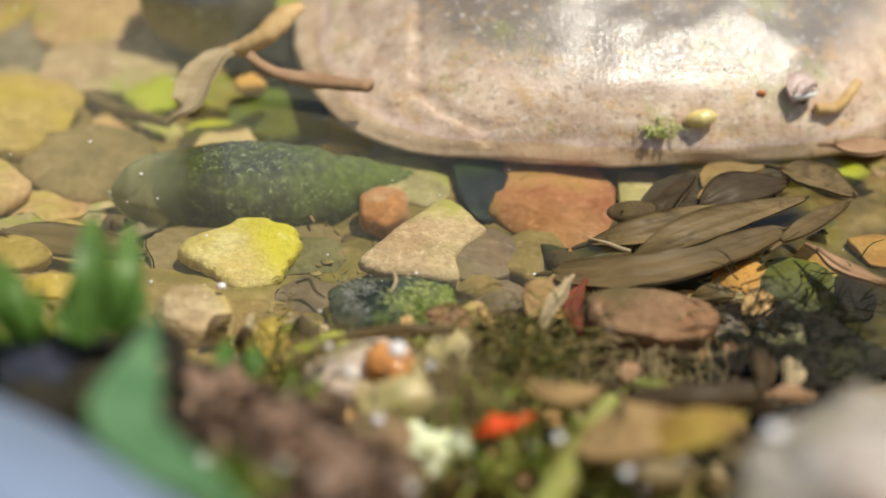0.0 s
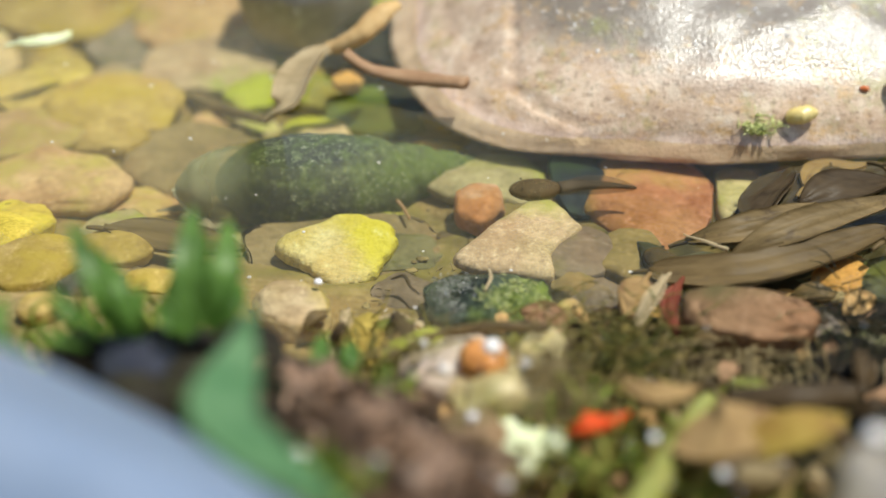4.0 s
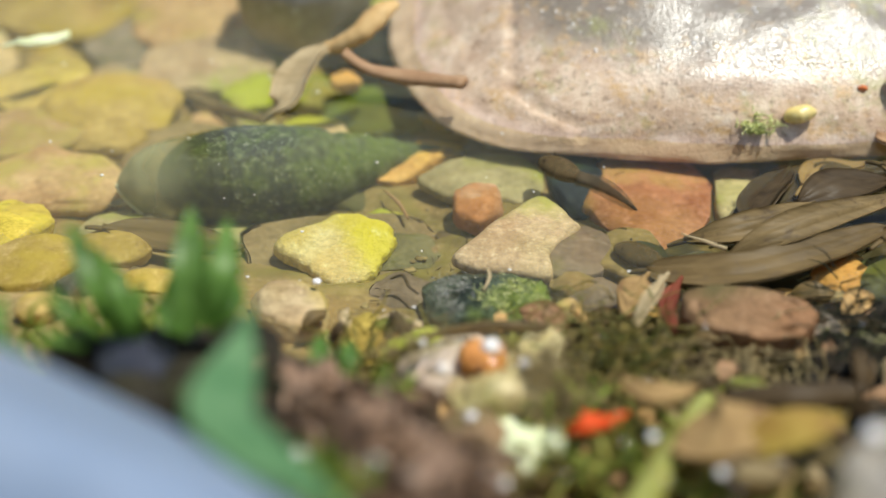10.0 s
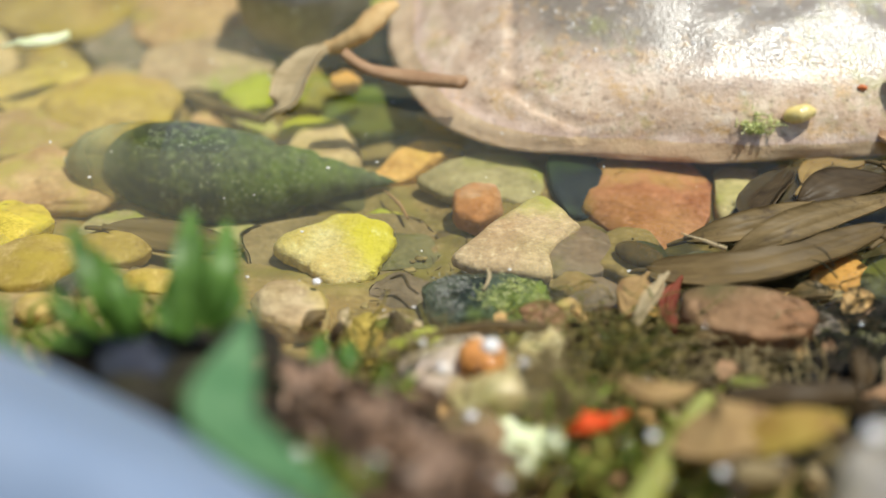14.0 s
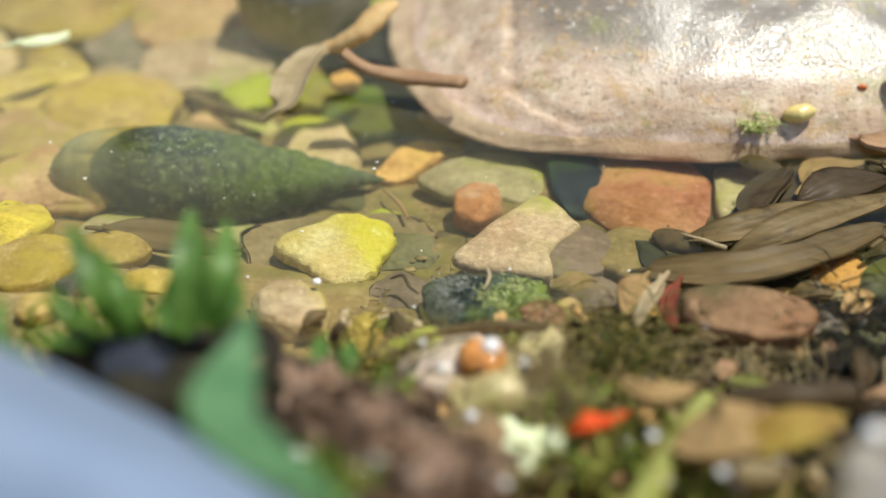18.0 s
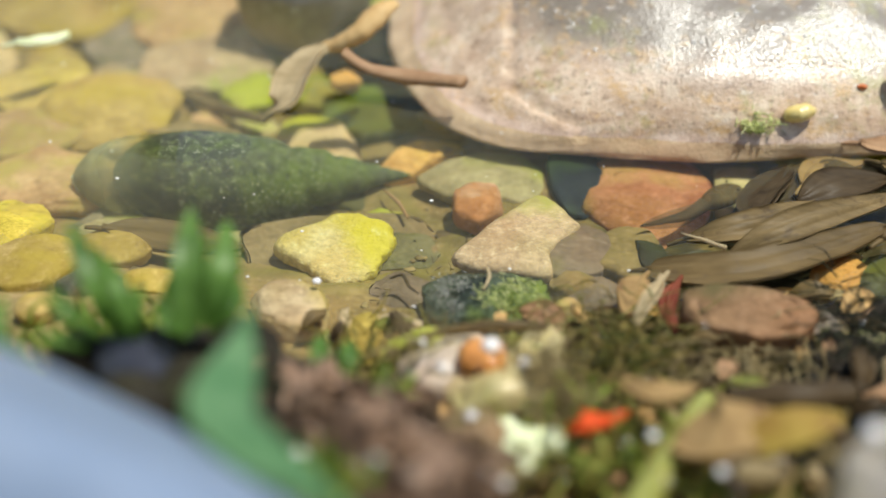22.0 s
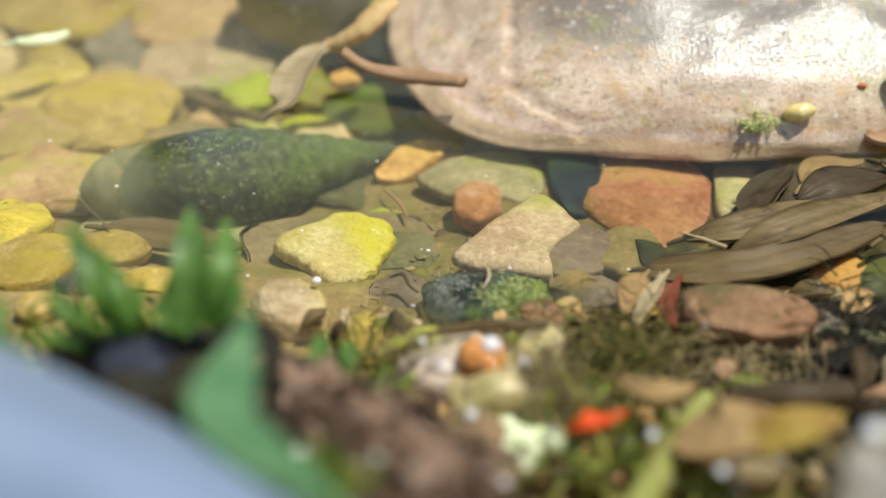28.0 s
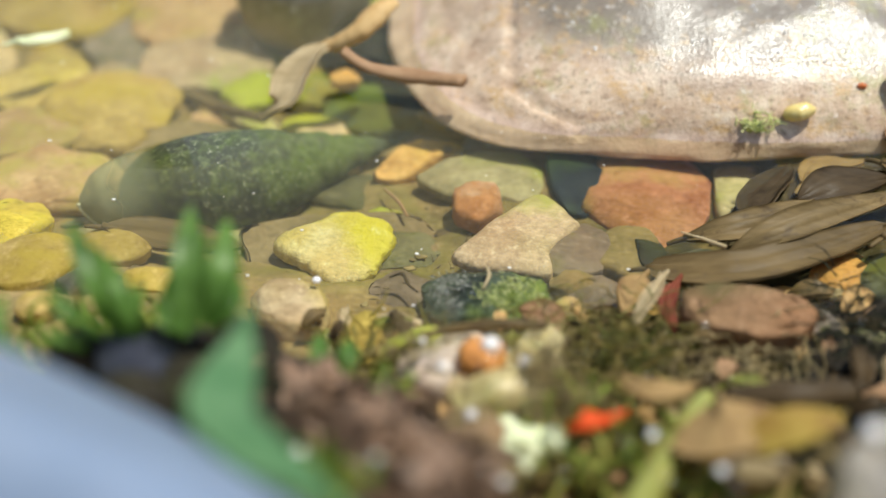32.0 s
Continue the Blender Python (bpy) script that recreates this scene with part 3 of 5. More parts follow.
def leaf(name, points, width, material, label, category="leaf", group="", **shape):
    """A leaf as a thing of its own; the larger ones have a blade, a midrib and a stalk."""
    base = Vector(points[0])
    line = [Vector(p) - base for p in points]
    if name == "leaf_scrap":
        ob = mesh_object(name, *leaf_data(line, width, **shape), material)
    else:
        ob = new(name)
        part("blade", leaf_data(line, width, **shape), material, ob)
        up = Vector((0, 0, 0.00025))
        part("midrib", tube_data([p + up for p in line], [0.0003, 0.00026, 0.0001], 6, 8), material, ob)
        d = (line[0] - line[1]).normalized()
        part("stalk", tube_data([line[0] - d * 0.0006, line[0] + d * 0.0007, line[0] + d * 0.0018 + Vector((0, 0, -0.0002))], [0.0003, 0.00028, 0.0002], 6), material, ob)
    ob.location = base
    return tagged(ob, label, category, group)


def strands(name, spots, count, spread, length, lean, radius, material, label, seed, category="moss"):
    """A tangle of fine curved fibres round the given spots."""
    r = random.Random(seed)
    verts, faces = [], []
    for _ in range(count):
        c = Vector(r.choice(spots)) + Vector((r.gauss(0, spread), r.gauss(0, spread), r.gauss(0, spread * 0.25)))
        d = Vector(lean) + Vector((r.uniform(-1, 1), r.uniform(-1, 1), r.uniform(-0.3, 0.7)))
        d = d.normalized() * length * r.uniform(0.4, 1.2)
        bend = Vector((r.uniform(-1, 1), r.uniform(-1, 1), r.uniform(-0.4, 0.8))) * length * 0.14
        vs, fs = tube_data([c, c + d * 0.5 + bend, c + d], [radius, radius * 0.9, radius * 0.3], 5, 4)
        k = len(verts)
        verts += vs
        faces += [[x + k for x in f] for f in fs]
    base = Vector(spots[0])
    ob = mesh_object(name, [v - base for v in verts], faces, material)
    ob.location = base
    return tagged(ob, label, category, kind="stuff")


# ---- the setting ----
WATER_LEVEL = -0.0045


def spread(a0, b0, fine0, fine1, step):
    """Lines that lie close together in the middle and ever farther apart outwards."""
    vals = list(np.arange(fine0, fine1, step))
    v, s = fine1, step
    while v < b0:
        vals.append(v)
        s *= 1.35
        v += s
    vals.append(b0)
    v, s = fine0, step
    low = []
    while v > a0:
        s *= 1.35
        v -= s
        low.append(max(v, a0))
    return low[::-1] + vals


def grid_sheet(name, xs, ys, height, material):
    verts = [(x, y, height(x, y)) for y in ys for x in xs]
    w = len(xs)
    faces = [[j * w + i, j * w + i + 1, (j + 1) * w + i + 1, (j + 1) * w + i] for j in range(len(ys) - 1) for i in range(w - 1)]
    return mesh_object(name, verts, faces, material)


def ground_height(x, y):
    far = max(abs(x), abs(y))
    n = noise.noise(Vector((x * 60, y * 60, 0))) * 0.0016 + noise.noise(Vector((x * 220, y * 220, 3))) * 0.0006
    h = bed(x, y) + n * (1 if far < 0.5 else 0)
    side = max(0.0, min(1.0, (abs(x) - 0.45) / 0.25))
    return h + (0.05 - h) * side * side * (3 - 2 * side)


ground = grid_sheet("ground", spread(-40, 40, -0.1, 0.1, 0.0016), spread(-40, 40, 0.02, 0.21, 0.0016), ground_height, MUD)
tagged(ground, "brown silty pond bed rising to muddy banks", "ground", kind="structure")
water = grid_sheet("water", spread(-0.75, 0.75, -0.1, 0.1, 0.02), spread(0.03, 0.85, 0.05, 0.2, 0.02), lambda x, y: WATER_LEVEL, WATER)
tagged(water, "still clear shallow pond water", "water", kind="structure")

# ---- the large stones ----
def groove_depth(p, line, width):
    best = 1.0
    for a0, b0 in zip(line, line[1:]):
        d = b0 - a0
        t = max(0.0, min(1.0, (p - a0).dot(d) / d.length_squared))
        best = min(best, (p - a0 - d * t).length)
    return math.exp(-(best / width) ** 2)


def build_boulder():
    """A low domed cobble with a flat underside just below the water's face, and a seam across its shoulder."""
    centre = Vector((0.042, 0.172, -0.006))
    corners = [(-48.9, -12.3), (-47.8, -28.1), (-44.2, -37.7), (-39.1, -43.0), (-28.3, -45.1), (-9.6, -46.4), (7.4, -45.5), (18.6, -43.6), (38.0, -22.0), (44.0, 0.0), (38.0, 22.0), (20.0, 36.0), (-12.0, 38.0), (-38.0, 24.0), (-47.0, 5.0)]
    rs = radial(corners, 2)
    seam = [Vector(p).xy - centre.xy for p in ((0.0081, 0.1485, 0.006), (0.008, 0.1428, 0.0045), (0.0077, 0.1337, 0.0015), (0.0108, 0.1305, -0.001), (0.014, 0.1288, -0.004), (0.0156, 0.1276, -0.006))]
    knots = ((-0.2, 1.0, -0.002), (0.0, 1.0, 0.0), (0.16, 0.968, 0.0031), (0.30, 0.918, 0.0058), (0.45, 0.84, 0.0085), (0.60, 0.72, 0.0112), (0.78, 0.50, 0.0136), (1.0, 0.0, 0.0152), (1.2, -0.3, 0.0152))

    def shoulder(u):
        """How far out and how high the stone's face is, from its girth to its crown."""
        q = z = 0.0
        for k in range(-3, 4):
            w = min(1.19, u + k * 0.022)
            for (u0, q0, z0), (u1, q1, z1) in zip(knots, knots[1:]):
                if w <= u1:
                    s = (w - u0) / (u1 - u0)
                    q += (q0 + (q1 - q0) * s) / 7
                    z += (z0 + (z1 - z0) * s) / 7
                    break
        return max(0.0, q if u < 0.9 else q * (1 - (u - 0.9) / 0.1)), z

    vs, fs = ball(7)
    out = []
    for v in vs:
        a0 = math.atan2(v.y, v.x)
        th = (a0 + math.pi) / (2 * math.pi) * 96
        k = int(th) % 96
        r = (rs[k] * (1 - th % 1) + rs[(k + 1) % 96] * (th % 1)) / 1000
        q, z = shoulder(v.z) if v.z > 0 else (math.hypot(v.x, v.y) ** 0.5, -0.0016 * (-v.z) ** 0.6)
        p = Vector((math.cos(a0) * r * q, math.sin(a0) * r * q, z))
        n = noise.noise(v * 3) * 0.0008 + noise.noise(v * 9) * 0.0003 + noise.noise(v * 40) * 0.00005
        p += Vector((v.x, v.y, v.z * 1.2)) * n
        if v.z > 0:
            away = p.x + 0.010
            fall = 0.0045 * (1 - math.cos(math.pi * away / 0.065)) if away < 0 else 0.0048 * (1 - math.cos(math.pi * away / 0.085))
            p.z -= fall * min(1.0, z / 0.008)
        p.z -= 0.0007 * groove_depth(p.xy, seam, 0.00035) * (1 if v.z > 0 else 0)
        out.append(p)
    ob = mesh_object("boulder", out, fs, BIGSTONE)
    ob.location = centre
    r = random.Random(17)
    # Pale beads stand in for glints on the crown and along the seam.
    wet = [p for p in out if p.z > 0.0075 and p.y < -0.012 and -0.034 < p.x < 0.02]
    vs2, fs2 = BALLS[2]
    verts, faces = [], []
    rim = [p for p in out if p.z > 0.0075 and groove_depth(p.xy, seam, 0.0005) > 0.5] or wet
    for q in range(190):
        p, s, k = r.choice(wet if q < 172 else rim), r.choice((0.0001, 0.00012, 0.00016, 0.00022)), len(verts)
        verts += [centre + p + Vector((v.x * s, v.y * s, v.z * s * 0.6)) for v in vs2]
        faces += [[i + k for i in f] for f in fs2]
    tagged(mesh_object("glint_beads", verts, faces, GLINTS), "tiny pale beads standing in for glints on the wet cobble", "droplets", kind="stuff")
    return tagged(ob, "large wet pinkish sandstone cobble rising out of the water", "stone")


build_boulder()
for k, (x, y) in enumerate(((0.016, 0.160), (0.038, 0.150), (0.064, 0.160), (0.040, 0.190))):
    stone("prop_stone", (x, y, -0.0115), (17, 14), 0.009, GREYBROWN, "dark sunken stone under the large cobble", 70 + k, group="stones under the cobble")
stone("cobble", (-0.0192, 0.1668, -0.0050), (19, 18), 0.0200, GREYGREEN, "smooth grey-green cobble rising from the water", 5, level=5, flat=0.72, crown=0.85, rough=0.03, facets=0)
stone("rock", (0.0324, 0.0568, 0.0118), (20, 15), 0.018, WETROCK, "pale pinkish wet rock on the bank", 8, level=5, facets=0)
stone("slab", (-0.0249, 0.0468, 0.0248), (44, 26), 0.016, SLAB, "smooth blue-grey slate slab on the bank", 9, (-38, 32), level=4, flat=0.3, facets=0)

# ---- stones on the pond bed ----
stone("pebble", (-0.0544, 0.1781, -0.0146), (24.6, 24.5), 0.0039, OCHRE, "ochre pebble under water", 11)
stone("pebble", (-0.036, 0.1735, -0.014), (17.1, 22.7), 0.0039, PINK, "pinkish ochre pebble under water", 12)
stone("pebble", (-0.0327, 0.1586, -0.0137), (20.3, 15.4), 0.0035, TAN, "tan pebble with a pinkish end under water", 13)
stone("pebble", (-0.0515, 0.1509, -0.0125), (13.7, 12.7), 0.0035, YELLOW, "yellow ochre pebble under water", 14)
stone("pebble", (-0.0408, 0.1468, -0.0121), (19.6, 16.3), 0.0035, OCHRE, "olive ochre pebble under water", 15)
stone("pebble", (-0.0415, 0.139, -0.0122), (12.1, 9.0), 0.0031, OCHRE, "olive ochre pebble under water", 16)
stone("pebble", (-0.0511, 0.1383, -0.0116), (15.0, 13.5), 0.0035, PINK, "pale pink pebble under water", 17)
stone("pebble", (-0.0456, 0.1281, -0.0111), (19.9, 13.5), 0.0035, PINK, "wide pale pinkish pebble under water", 18)
stone("pebble", (-0.0454, 0.1123, -0.0059), (9.9, 9.9), 0.0035, MUSTARD, "bright yellow pebble under water", 19)
stone("pebble", (-0.0406, 0.1049, -0.0047), (10.5, 8.3), 0.0031, OCHRE, "ochre pebble under water", 20)
stone("pebble", (-0.0345, 0.1089, -0.0062), (10.4, 6.5), 0.0027, OCHRE, "ochre pebble with yellow algae under water", 21)
stone("pebble", (-0.0286, 0.1021, -0.0046), (5.7, 3.7), 0.0023, OCHRE, "small round ochre pebble under water", 22)
stone("pebble", (-0.037, 0.0949, -0.0016), (4.5, 4.2), 0.0023, OCHRE, "small ochre pebble near the grass", 23)
stone("pebble", (-0.031, 0.1351, -0.0128), (15.1, 15.9), 0.0031, SILT, "round olive-brown pebble with yellow algae", 24)
stone("pebble", (-0.0439, 0.1675, -0.0148), (12.8, 18.5), 0.0031, GREYBROWN, "grey-brown pebble under water", 25)
stone("pebble", (-0.0252, 0.152, -0.0137), (8.3, 8.6), 0.0027, GREEN, "bright green algae-covered pebble", 26)
stone("pebble", (-0.0172, 0.1512, -0.0132), (8.8, 8.0), 0.0031, GREEN, "bright green algae-covered pebble", 27)
stone("pebble", (-0.0151, 0.1376, -0.0123), [(-5.5, 0.6), (-4.2, 5.6), (-1.2, 7.2), (2.4, 4.9), (5.1, -1.4), (5.6, -6.6), (2.7, -7.2), (-4.0, -2.6)], 0.0034, LIMETOP, "tan pebble with a yellow-green top", 28, soften=1, flat=0.30, crown=1.0)
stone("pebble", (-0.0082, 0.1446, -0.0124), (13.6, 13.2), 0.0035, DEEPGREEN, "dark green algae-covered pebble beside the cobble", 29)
stone("pebble", (-0.0027, 0.1311, -0.0104), [(-5.7, -2.8), (-2.8, 1.7), (0.3, 4.3), (3.8, 3.7), (5.7, 2.1), (2.8, 0.3), (-0.6, -3.1), (-3.4, -4.2)], 0.003, AMBER, "flat orange-ochre pebble on the pond bed", 30, soften=1, flat=0.30, crown=1.0)
stone("pebble", (0.0043, 0.1262, -0.0096), [(-7.7, -0.1), (-3.9, 3.8), (0.3, 5.2), (4.7, 4.7), (7.5, 1.3), (7.7, -2.7), (4.4, -5.2), (-0.1, -3.6), (-3.9, -3.6)], 0.0025, PALEOLIVE, "flat pale olive stone with green edges", 31, facets=0, soften=1, flat=0.42, crown=0.9, rough=0.03, level=5)
stone("pebble", (0.0037, 0.1194, -0.0083), (6.3, 7.1), 0.0034, RUSTPEBBLE, "small orange-brown round pebble with a highlight painted on top", 32, facets=0)
stone("pebble", (0.0087, 0.1108, -0.0062), [(-8.5, -3.6), (-3.1, 2.8), (0.3, 6.0), (1.8, 6.9), (3.6, 5.2), (5.9, 1.9), (3.2, -0.6), (2.0, -2.7), (2.5, -5.9), (-1.9, -5.3), (-5.6, -4.9)], 0.0020, TRIANGLE, "triangular cream stone with green algae on top", 33, (5, 3), level=5, soften=0, flat=0.28, crown=0.7, rough=0.035, facets=0)
# Darker stone takes the place of the triangular stone's facet in shade.
stone("pebble", (0.0139, 0.1095, -0.0072), [(-3.7, -0.2), (-1.3, 3.1), (0.8, 4.2), (3.0, 3.0), (3.6, 0.6), (2.0, -2.8), (-1.2, -4.4), (-3.3, -3.7)], 0.0028, UMBER, "smooth grey-brown stone standing in for the cream stone's shaded facet", 34, (4, 4), soften=1, flat=0.30, crown=0.8, facets=2)
stone("pebble", (0.0226, 0.1201, -0.0088), [(-4.8, 8.7), (0.9, 8.3), (5.5, 7.7), (7.6, 4.0), (6.0, -2.1), (3.1, -7.7), (0.3, -8.7), (-3.8, -5.8), (-7.5, -1.3)], 0.003, REDSTONE, "large flat brick-red stone with ochre rims", 35, (5, 0), level=5, soften=1, flat=0.22, crown=0.7, rough=0.06)
stone("pebble", (0.0328, 0.1225, -0.009), [(-2.2, 5.5), (3.5, 5.6), (1.8, 0.3), (-1.3, -5.6), (-3.4, -4.9)], 0.0025, OLIVE, "yellow-green algae-covered stone on the pond bed", 36, soften=1, flat=0.30, crown=1.0)
# Its dark blue is the cobble's shade and the water's reflection, put into a stone.
stone("pebble", (0.0148, 0.1251, -0.0085), (7.3, 15.6), 0.0030, BLUE, "dark blue-green stone put in for shade and reflection by the cobble", 37)
stone("pebble", (-0.0115, 0.1127, -0.0088), [(-6.2, -0.1), (-5.7, 1.8), (-3.7, 3.6), (-2.0, 3.6), (0.3, 5.2), (3.3, 4.8), (5.8, 4.0), (7.0, 0.8), (5.0, -1.8), (4.6, -3.7), (2.7, -5.5), (0.1, -5.7), (-2.2, -3.5), (-3.9, -2.2), (-5.1, -1.7)], 0.0022, SULPHUR, "flat cream stone with a ragged bright yellow crust", 38, (5, 0), level=5, soften=0, flat=0.32, crown=0.7, rough=0.10, facets=0)
stone("pebble", (-0.0065, 0.1206, -0.0113), (6.2, 4.6), 0.0023, GREEN, "green algae-covered pebble on the pond bed", 39)
stone("pebble", (0.0043, 0.1003, -0.0058), [(-6.2, 2.8), (-3.4, 4.0), (5.5, 3.8), (6.3, 0.7), (5.9, -2.8), (1.9, -4.0), (-4.0, -4.4), (-6.0, -1.4)], 0.0040, BLOCK, "dark blocky stone covered in green algae", 40, level=5, soften=1, flat=0.25, crown=0.8, rough=0.09)
stone("pebble", (-0.0146, 0.0992, -0.0058), [(-4.0, 1.1), (-2.5, 3.5), (0.7, 3.8), (3.3, 1.7), (4.0, -1.2), (3.2, -3.7), (0.1, -3.8), (-2.9, -2.0)], 0.0036, SPECKLED, "pale pinkish speckled pebble with a yellow edge", 41, level=5, facets=0, rough=0.05)
stone("pebble", (-0.0068, 0.0932, -0.0048), [(-2.8, -0.7), (-2.2, 2.6), (-0.2, 3.9), (2.5, 3.1), (2.8, 0.0), (2.0, -3.4), (-0.6, -4.0)], 0.0038, GOLDEN, "brown pebble crusted with golden algae", 42, level=5, rough=0.11)
stone("pebble", (0.0131, 0.1044, -0.0068), (5.8, 4.0), 0.0025, GOLDTAN, "small golden tan pebble on the pond bed", 43)
stone("pebble", (0.0186, 0.1099, -0.0076), (8.0, 8.5), 0.0026, GOLDTAN, "olive golden stone beside the grey-brown one", 64, flat=0.35)
# Added stone whose black colour is the shade of a gap.
stone("pebble", (0.0212, 0.1094, -0.0072), (3.6, 7.0), 0.0026, SHADEBLACK, "blackish stone put in for the shaded gap between leaves and pebbles", 65)
stone("pebble", (0.0117, 0.0994, -0.0057), (3.6, 2.6), 0.0023, PINK, "small pinkish pebble on the pond bed", 44)
stone("pebble", (0.0153, 0.1022, -0.0068), (6.7, 6.4), 0.0031, UMBER, "grey-brown pebble on the pond bed", 45)
stone("brick_fragment", (0.0278, 0.0939, -0.0024), [(-5.9, 2.6), (-3.1, 3.5), (1.4, 3.1), (5.5, 1.8), (6.3, -0.6), (4.4, -2.9), (0.3, -3.5), (-4.2, -2.3), (-6.3, -0.9)], 0.003, PALEBRICK, "worn pinkish brick fragment", 46, (4, 2), level=5, soften=0, flat=0.10, crown=0.28, rough=0.04, facets=0)
stone("pebble", (0.0343, 0.0946, -0.0045), (5.2, 4.9), 0.0031, GREYBROWN, "dark grey-brown pebble on the pond bed", 47)
stone("pebble", (0.0394, 0.1052, -0.0061), [(-3.4, -0.8), (-1.1, 2.4), (2.2, 3.8), (3.4, 1.7), (2.0, -2.2), (-0.8, -3.8), (-3.0, -3.4)], 0.0035, ORANGE, "round orange pebble under the leaves", 48)
stone("pebble", (0.0443, 0.1036, -0.0064), (10.4, 9.4), 0.0039, MOSSY, "dark pebble with yellow-green algae", 49)
stone("pebble", (0.0404, 0.0938, -0.0048), (6.3, 5.7), 0.0035, GREYBROWN, "dark brown pebble on the pond bed", 50)
stone("pebble", (0.0517, 0.1278, -0.0087), (19.8, 5.1), 0.0031, GREEN, "yellow-green flat stone under the cobble", 51)
stone("pebble", (-0.01, 0.1146, -0.0103), [(-12.7, 3.7), (-3.9, 5.8), (7.3, 6.3), (11.0, 0.2), (8.6, -5.5), (-0.7, -6.6), (-9.7, -3.8)], 0.0016, SILT, "wide flat brown stone under the silt", 58, flat=0.3, crown=1.0)
stone("pebble", (-0.005, 0.1136, -0.0101), (12.5, 7.4), 0.0020, DARKOLIVE, "flat brown stone on the pond bed", 52)
stone("pebble", (0.0404, 0.1252, -0.0095), (9.1, 7.3), 0.0023, ORANGE, "orange pebble between the leaves", 53)
stone("pebble", (-0.0094, 0.1277, -0.0125), (12.2, 7.4), 0.0023, DARKOLIVE, "grey-brown pebble on the pond bed", 54)
stone("pebble", (0.0046, 0.0831, -0.0021), (10.0, 7.4), 0.0080, WETGOLD, "golden wet stone at the water's edge", 55, facets=2)
stone("pebble", (0.0012, 0.0862, -0.0024), (13.5, 11.0), 0.0084, WETTAN, "brown wet stone at the water's edge", 59, facets=2)
stone("pebble", (-0.0022, 0.0896, -0.0021), (6.6, 3.8), 0.0050, GREEN, "small olive stone at the water's edge", 62)
stone("pebble", (0.008, 0.0881, -0.002), (6.0, 6.1), 0.0060, WETGOLD, "pale wet stone at the water's edge", 63)
stone("pebble", (0.0044, 0.0782, 0.003), (8.4, 4.6), 0.0042, WETGOLD, "cream golden wet clump below the orange pebble", 66, facets=2)
stone("pebble", (0.0019, 0.0734, 0.0036), (7.5, 4.6), 0.0040, WETBROWN, "brown wet stone on the bank", 67, facets=2)
stone("pebble", (0.0221, 0.0663, 0.007), (4.2, 2.2), 0.0022, SILT, "brownish wet pebble on the bank", 68, facets=1)
stone("pebble", (0.0031, 0.0836, 0.0016), (4.8, 4.2), 0.0040, WETORANGE, "shiny orange-brown pebble on the pond bed", 56, facets=0)
stone("pebble", (0.0242, 0.0738, 0), (6.3, 3.8), 0.0031, GREYBROWN, "purplish brown pebble on the pond bed", 57)

# These stones hold the hollow's shade, with its dark silt, in their colour.
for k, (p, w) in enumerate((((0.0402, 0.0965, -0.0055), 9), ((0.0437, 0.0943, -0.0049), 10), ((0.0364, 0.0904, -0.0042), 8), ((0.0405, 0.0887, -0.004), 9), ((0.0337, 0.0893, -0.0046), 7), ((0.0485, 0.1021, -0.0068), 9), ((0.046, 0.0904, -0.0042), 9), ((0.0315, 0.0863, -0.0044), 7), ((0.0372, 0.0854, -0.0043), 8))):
    stone("pebble", p, (w, w * 0.8), 0.0032, SHADEBLACK, "blackish stone put in for the dark silt and shade of the hollow", 90 + k, group="dark stones in the hollow")

# ---- dead leaves and twigs ----
leaf("dead_leaf", [(0.0201, 0.1045, -0.005), (0.027, 0.1022, -0.0033), (0.0341, 0.104, -0.003), (0.0445, 0.1091, -0.0032)], 0.0040, OLIVELEAF, "long olive-brown dead willow leaf under water", group="dead leaves", roll=12, seed=1, belly=0.34, tip=0.36)
leaf("dead_leaf", [(0.0278, 0.1051, -0.004), (0.0325, 0.1064, -0.002), (0.0387, 0.1094, -0.0017), (0.048, 0.1139, -0.0026)], 0.0032, DEADLEAF, "brown folded dead willow leaf under water", group="dead leaves", roll=25, seed=2)
leaf("dead_leaf", [(0.0245, 0.1096, -0.0052), (0.0281, 0.1088, -0.0036), (0.0336, 0.1109, -0.0033), (0.0382, 0.1138, -0.0036)], 0.0030, DEADLEAF, "narrow brown dead leaf under water", group="dead leaves", roll=20, seed=3)
leaf("dead_leaf", [(0.0299, 0.1139, -0.0066), (0.0354, 0.1182, -0.0061), (0.0417, 0.122, -0.0064), (0.0509, 0.1241, -0.0065)], 0.0050, DARKLEAF, "dark sodden dead leaf under water", group="dead leaves", roll=10, seed=4)
leaf("dead_leaf", [(0.0472, 0.1213, -0.0039), (0.0502, 0.1189, -0.0037), (0.0536, 0.1147, -0.0032)], 0.0050, DEADLEAF, "short brown dead leaf with a pale tip", group="dead leaves", seed=5)
leaf("dead_leaf", [(0.0431, 0.1061, -0.0025), (0.0474, 0.1096, -0.0027), (0.0528, 0.1141, -0.0032)], 0.0022, OLIVELEAF, "narrow brown dead leaf", group="dead leaves", seed=6)
leaf("dead_leaf", [(0.0465, 0.1048, -0.0025), (0.0482, 0.1012, -0.0021), (0.0512, 0.0977, -0.0013)], 0.0020, RUST, "thin rusty dead leaf lying under water", group="dead leaves", seed=7)
leaf("dead_leaf", [(-0.035, 0.1116, -0.0052), (-0.0283, 0.1117, -0.0068), (-0.0206, 0.1108, -0.0072)], 0.0052, DEADLEAF, "grey-brown sodden leaf under the snail", group="dead leaves", seed=8)
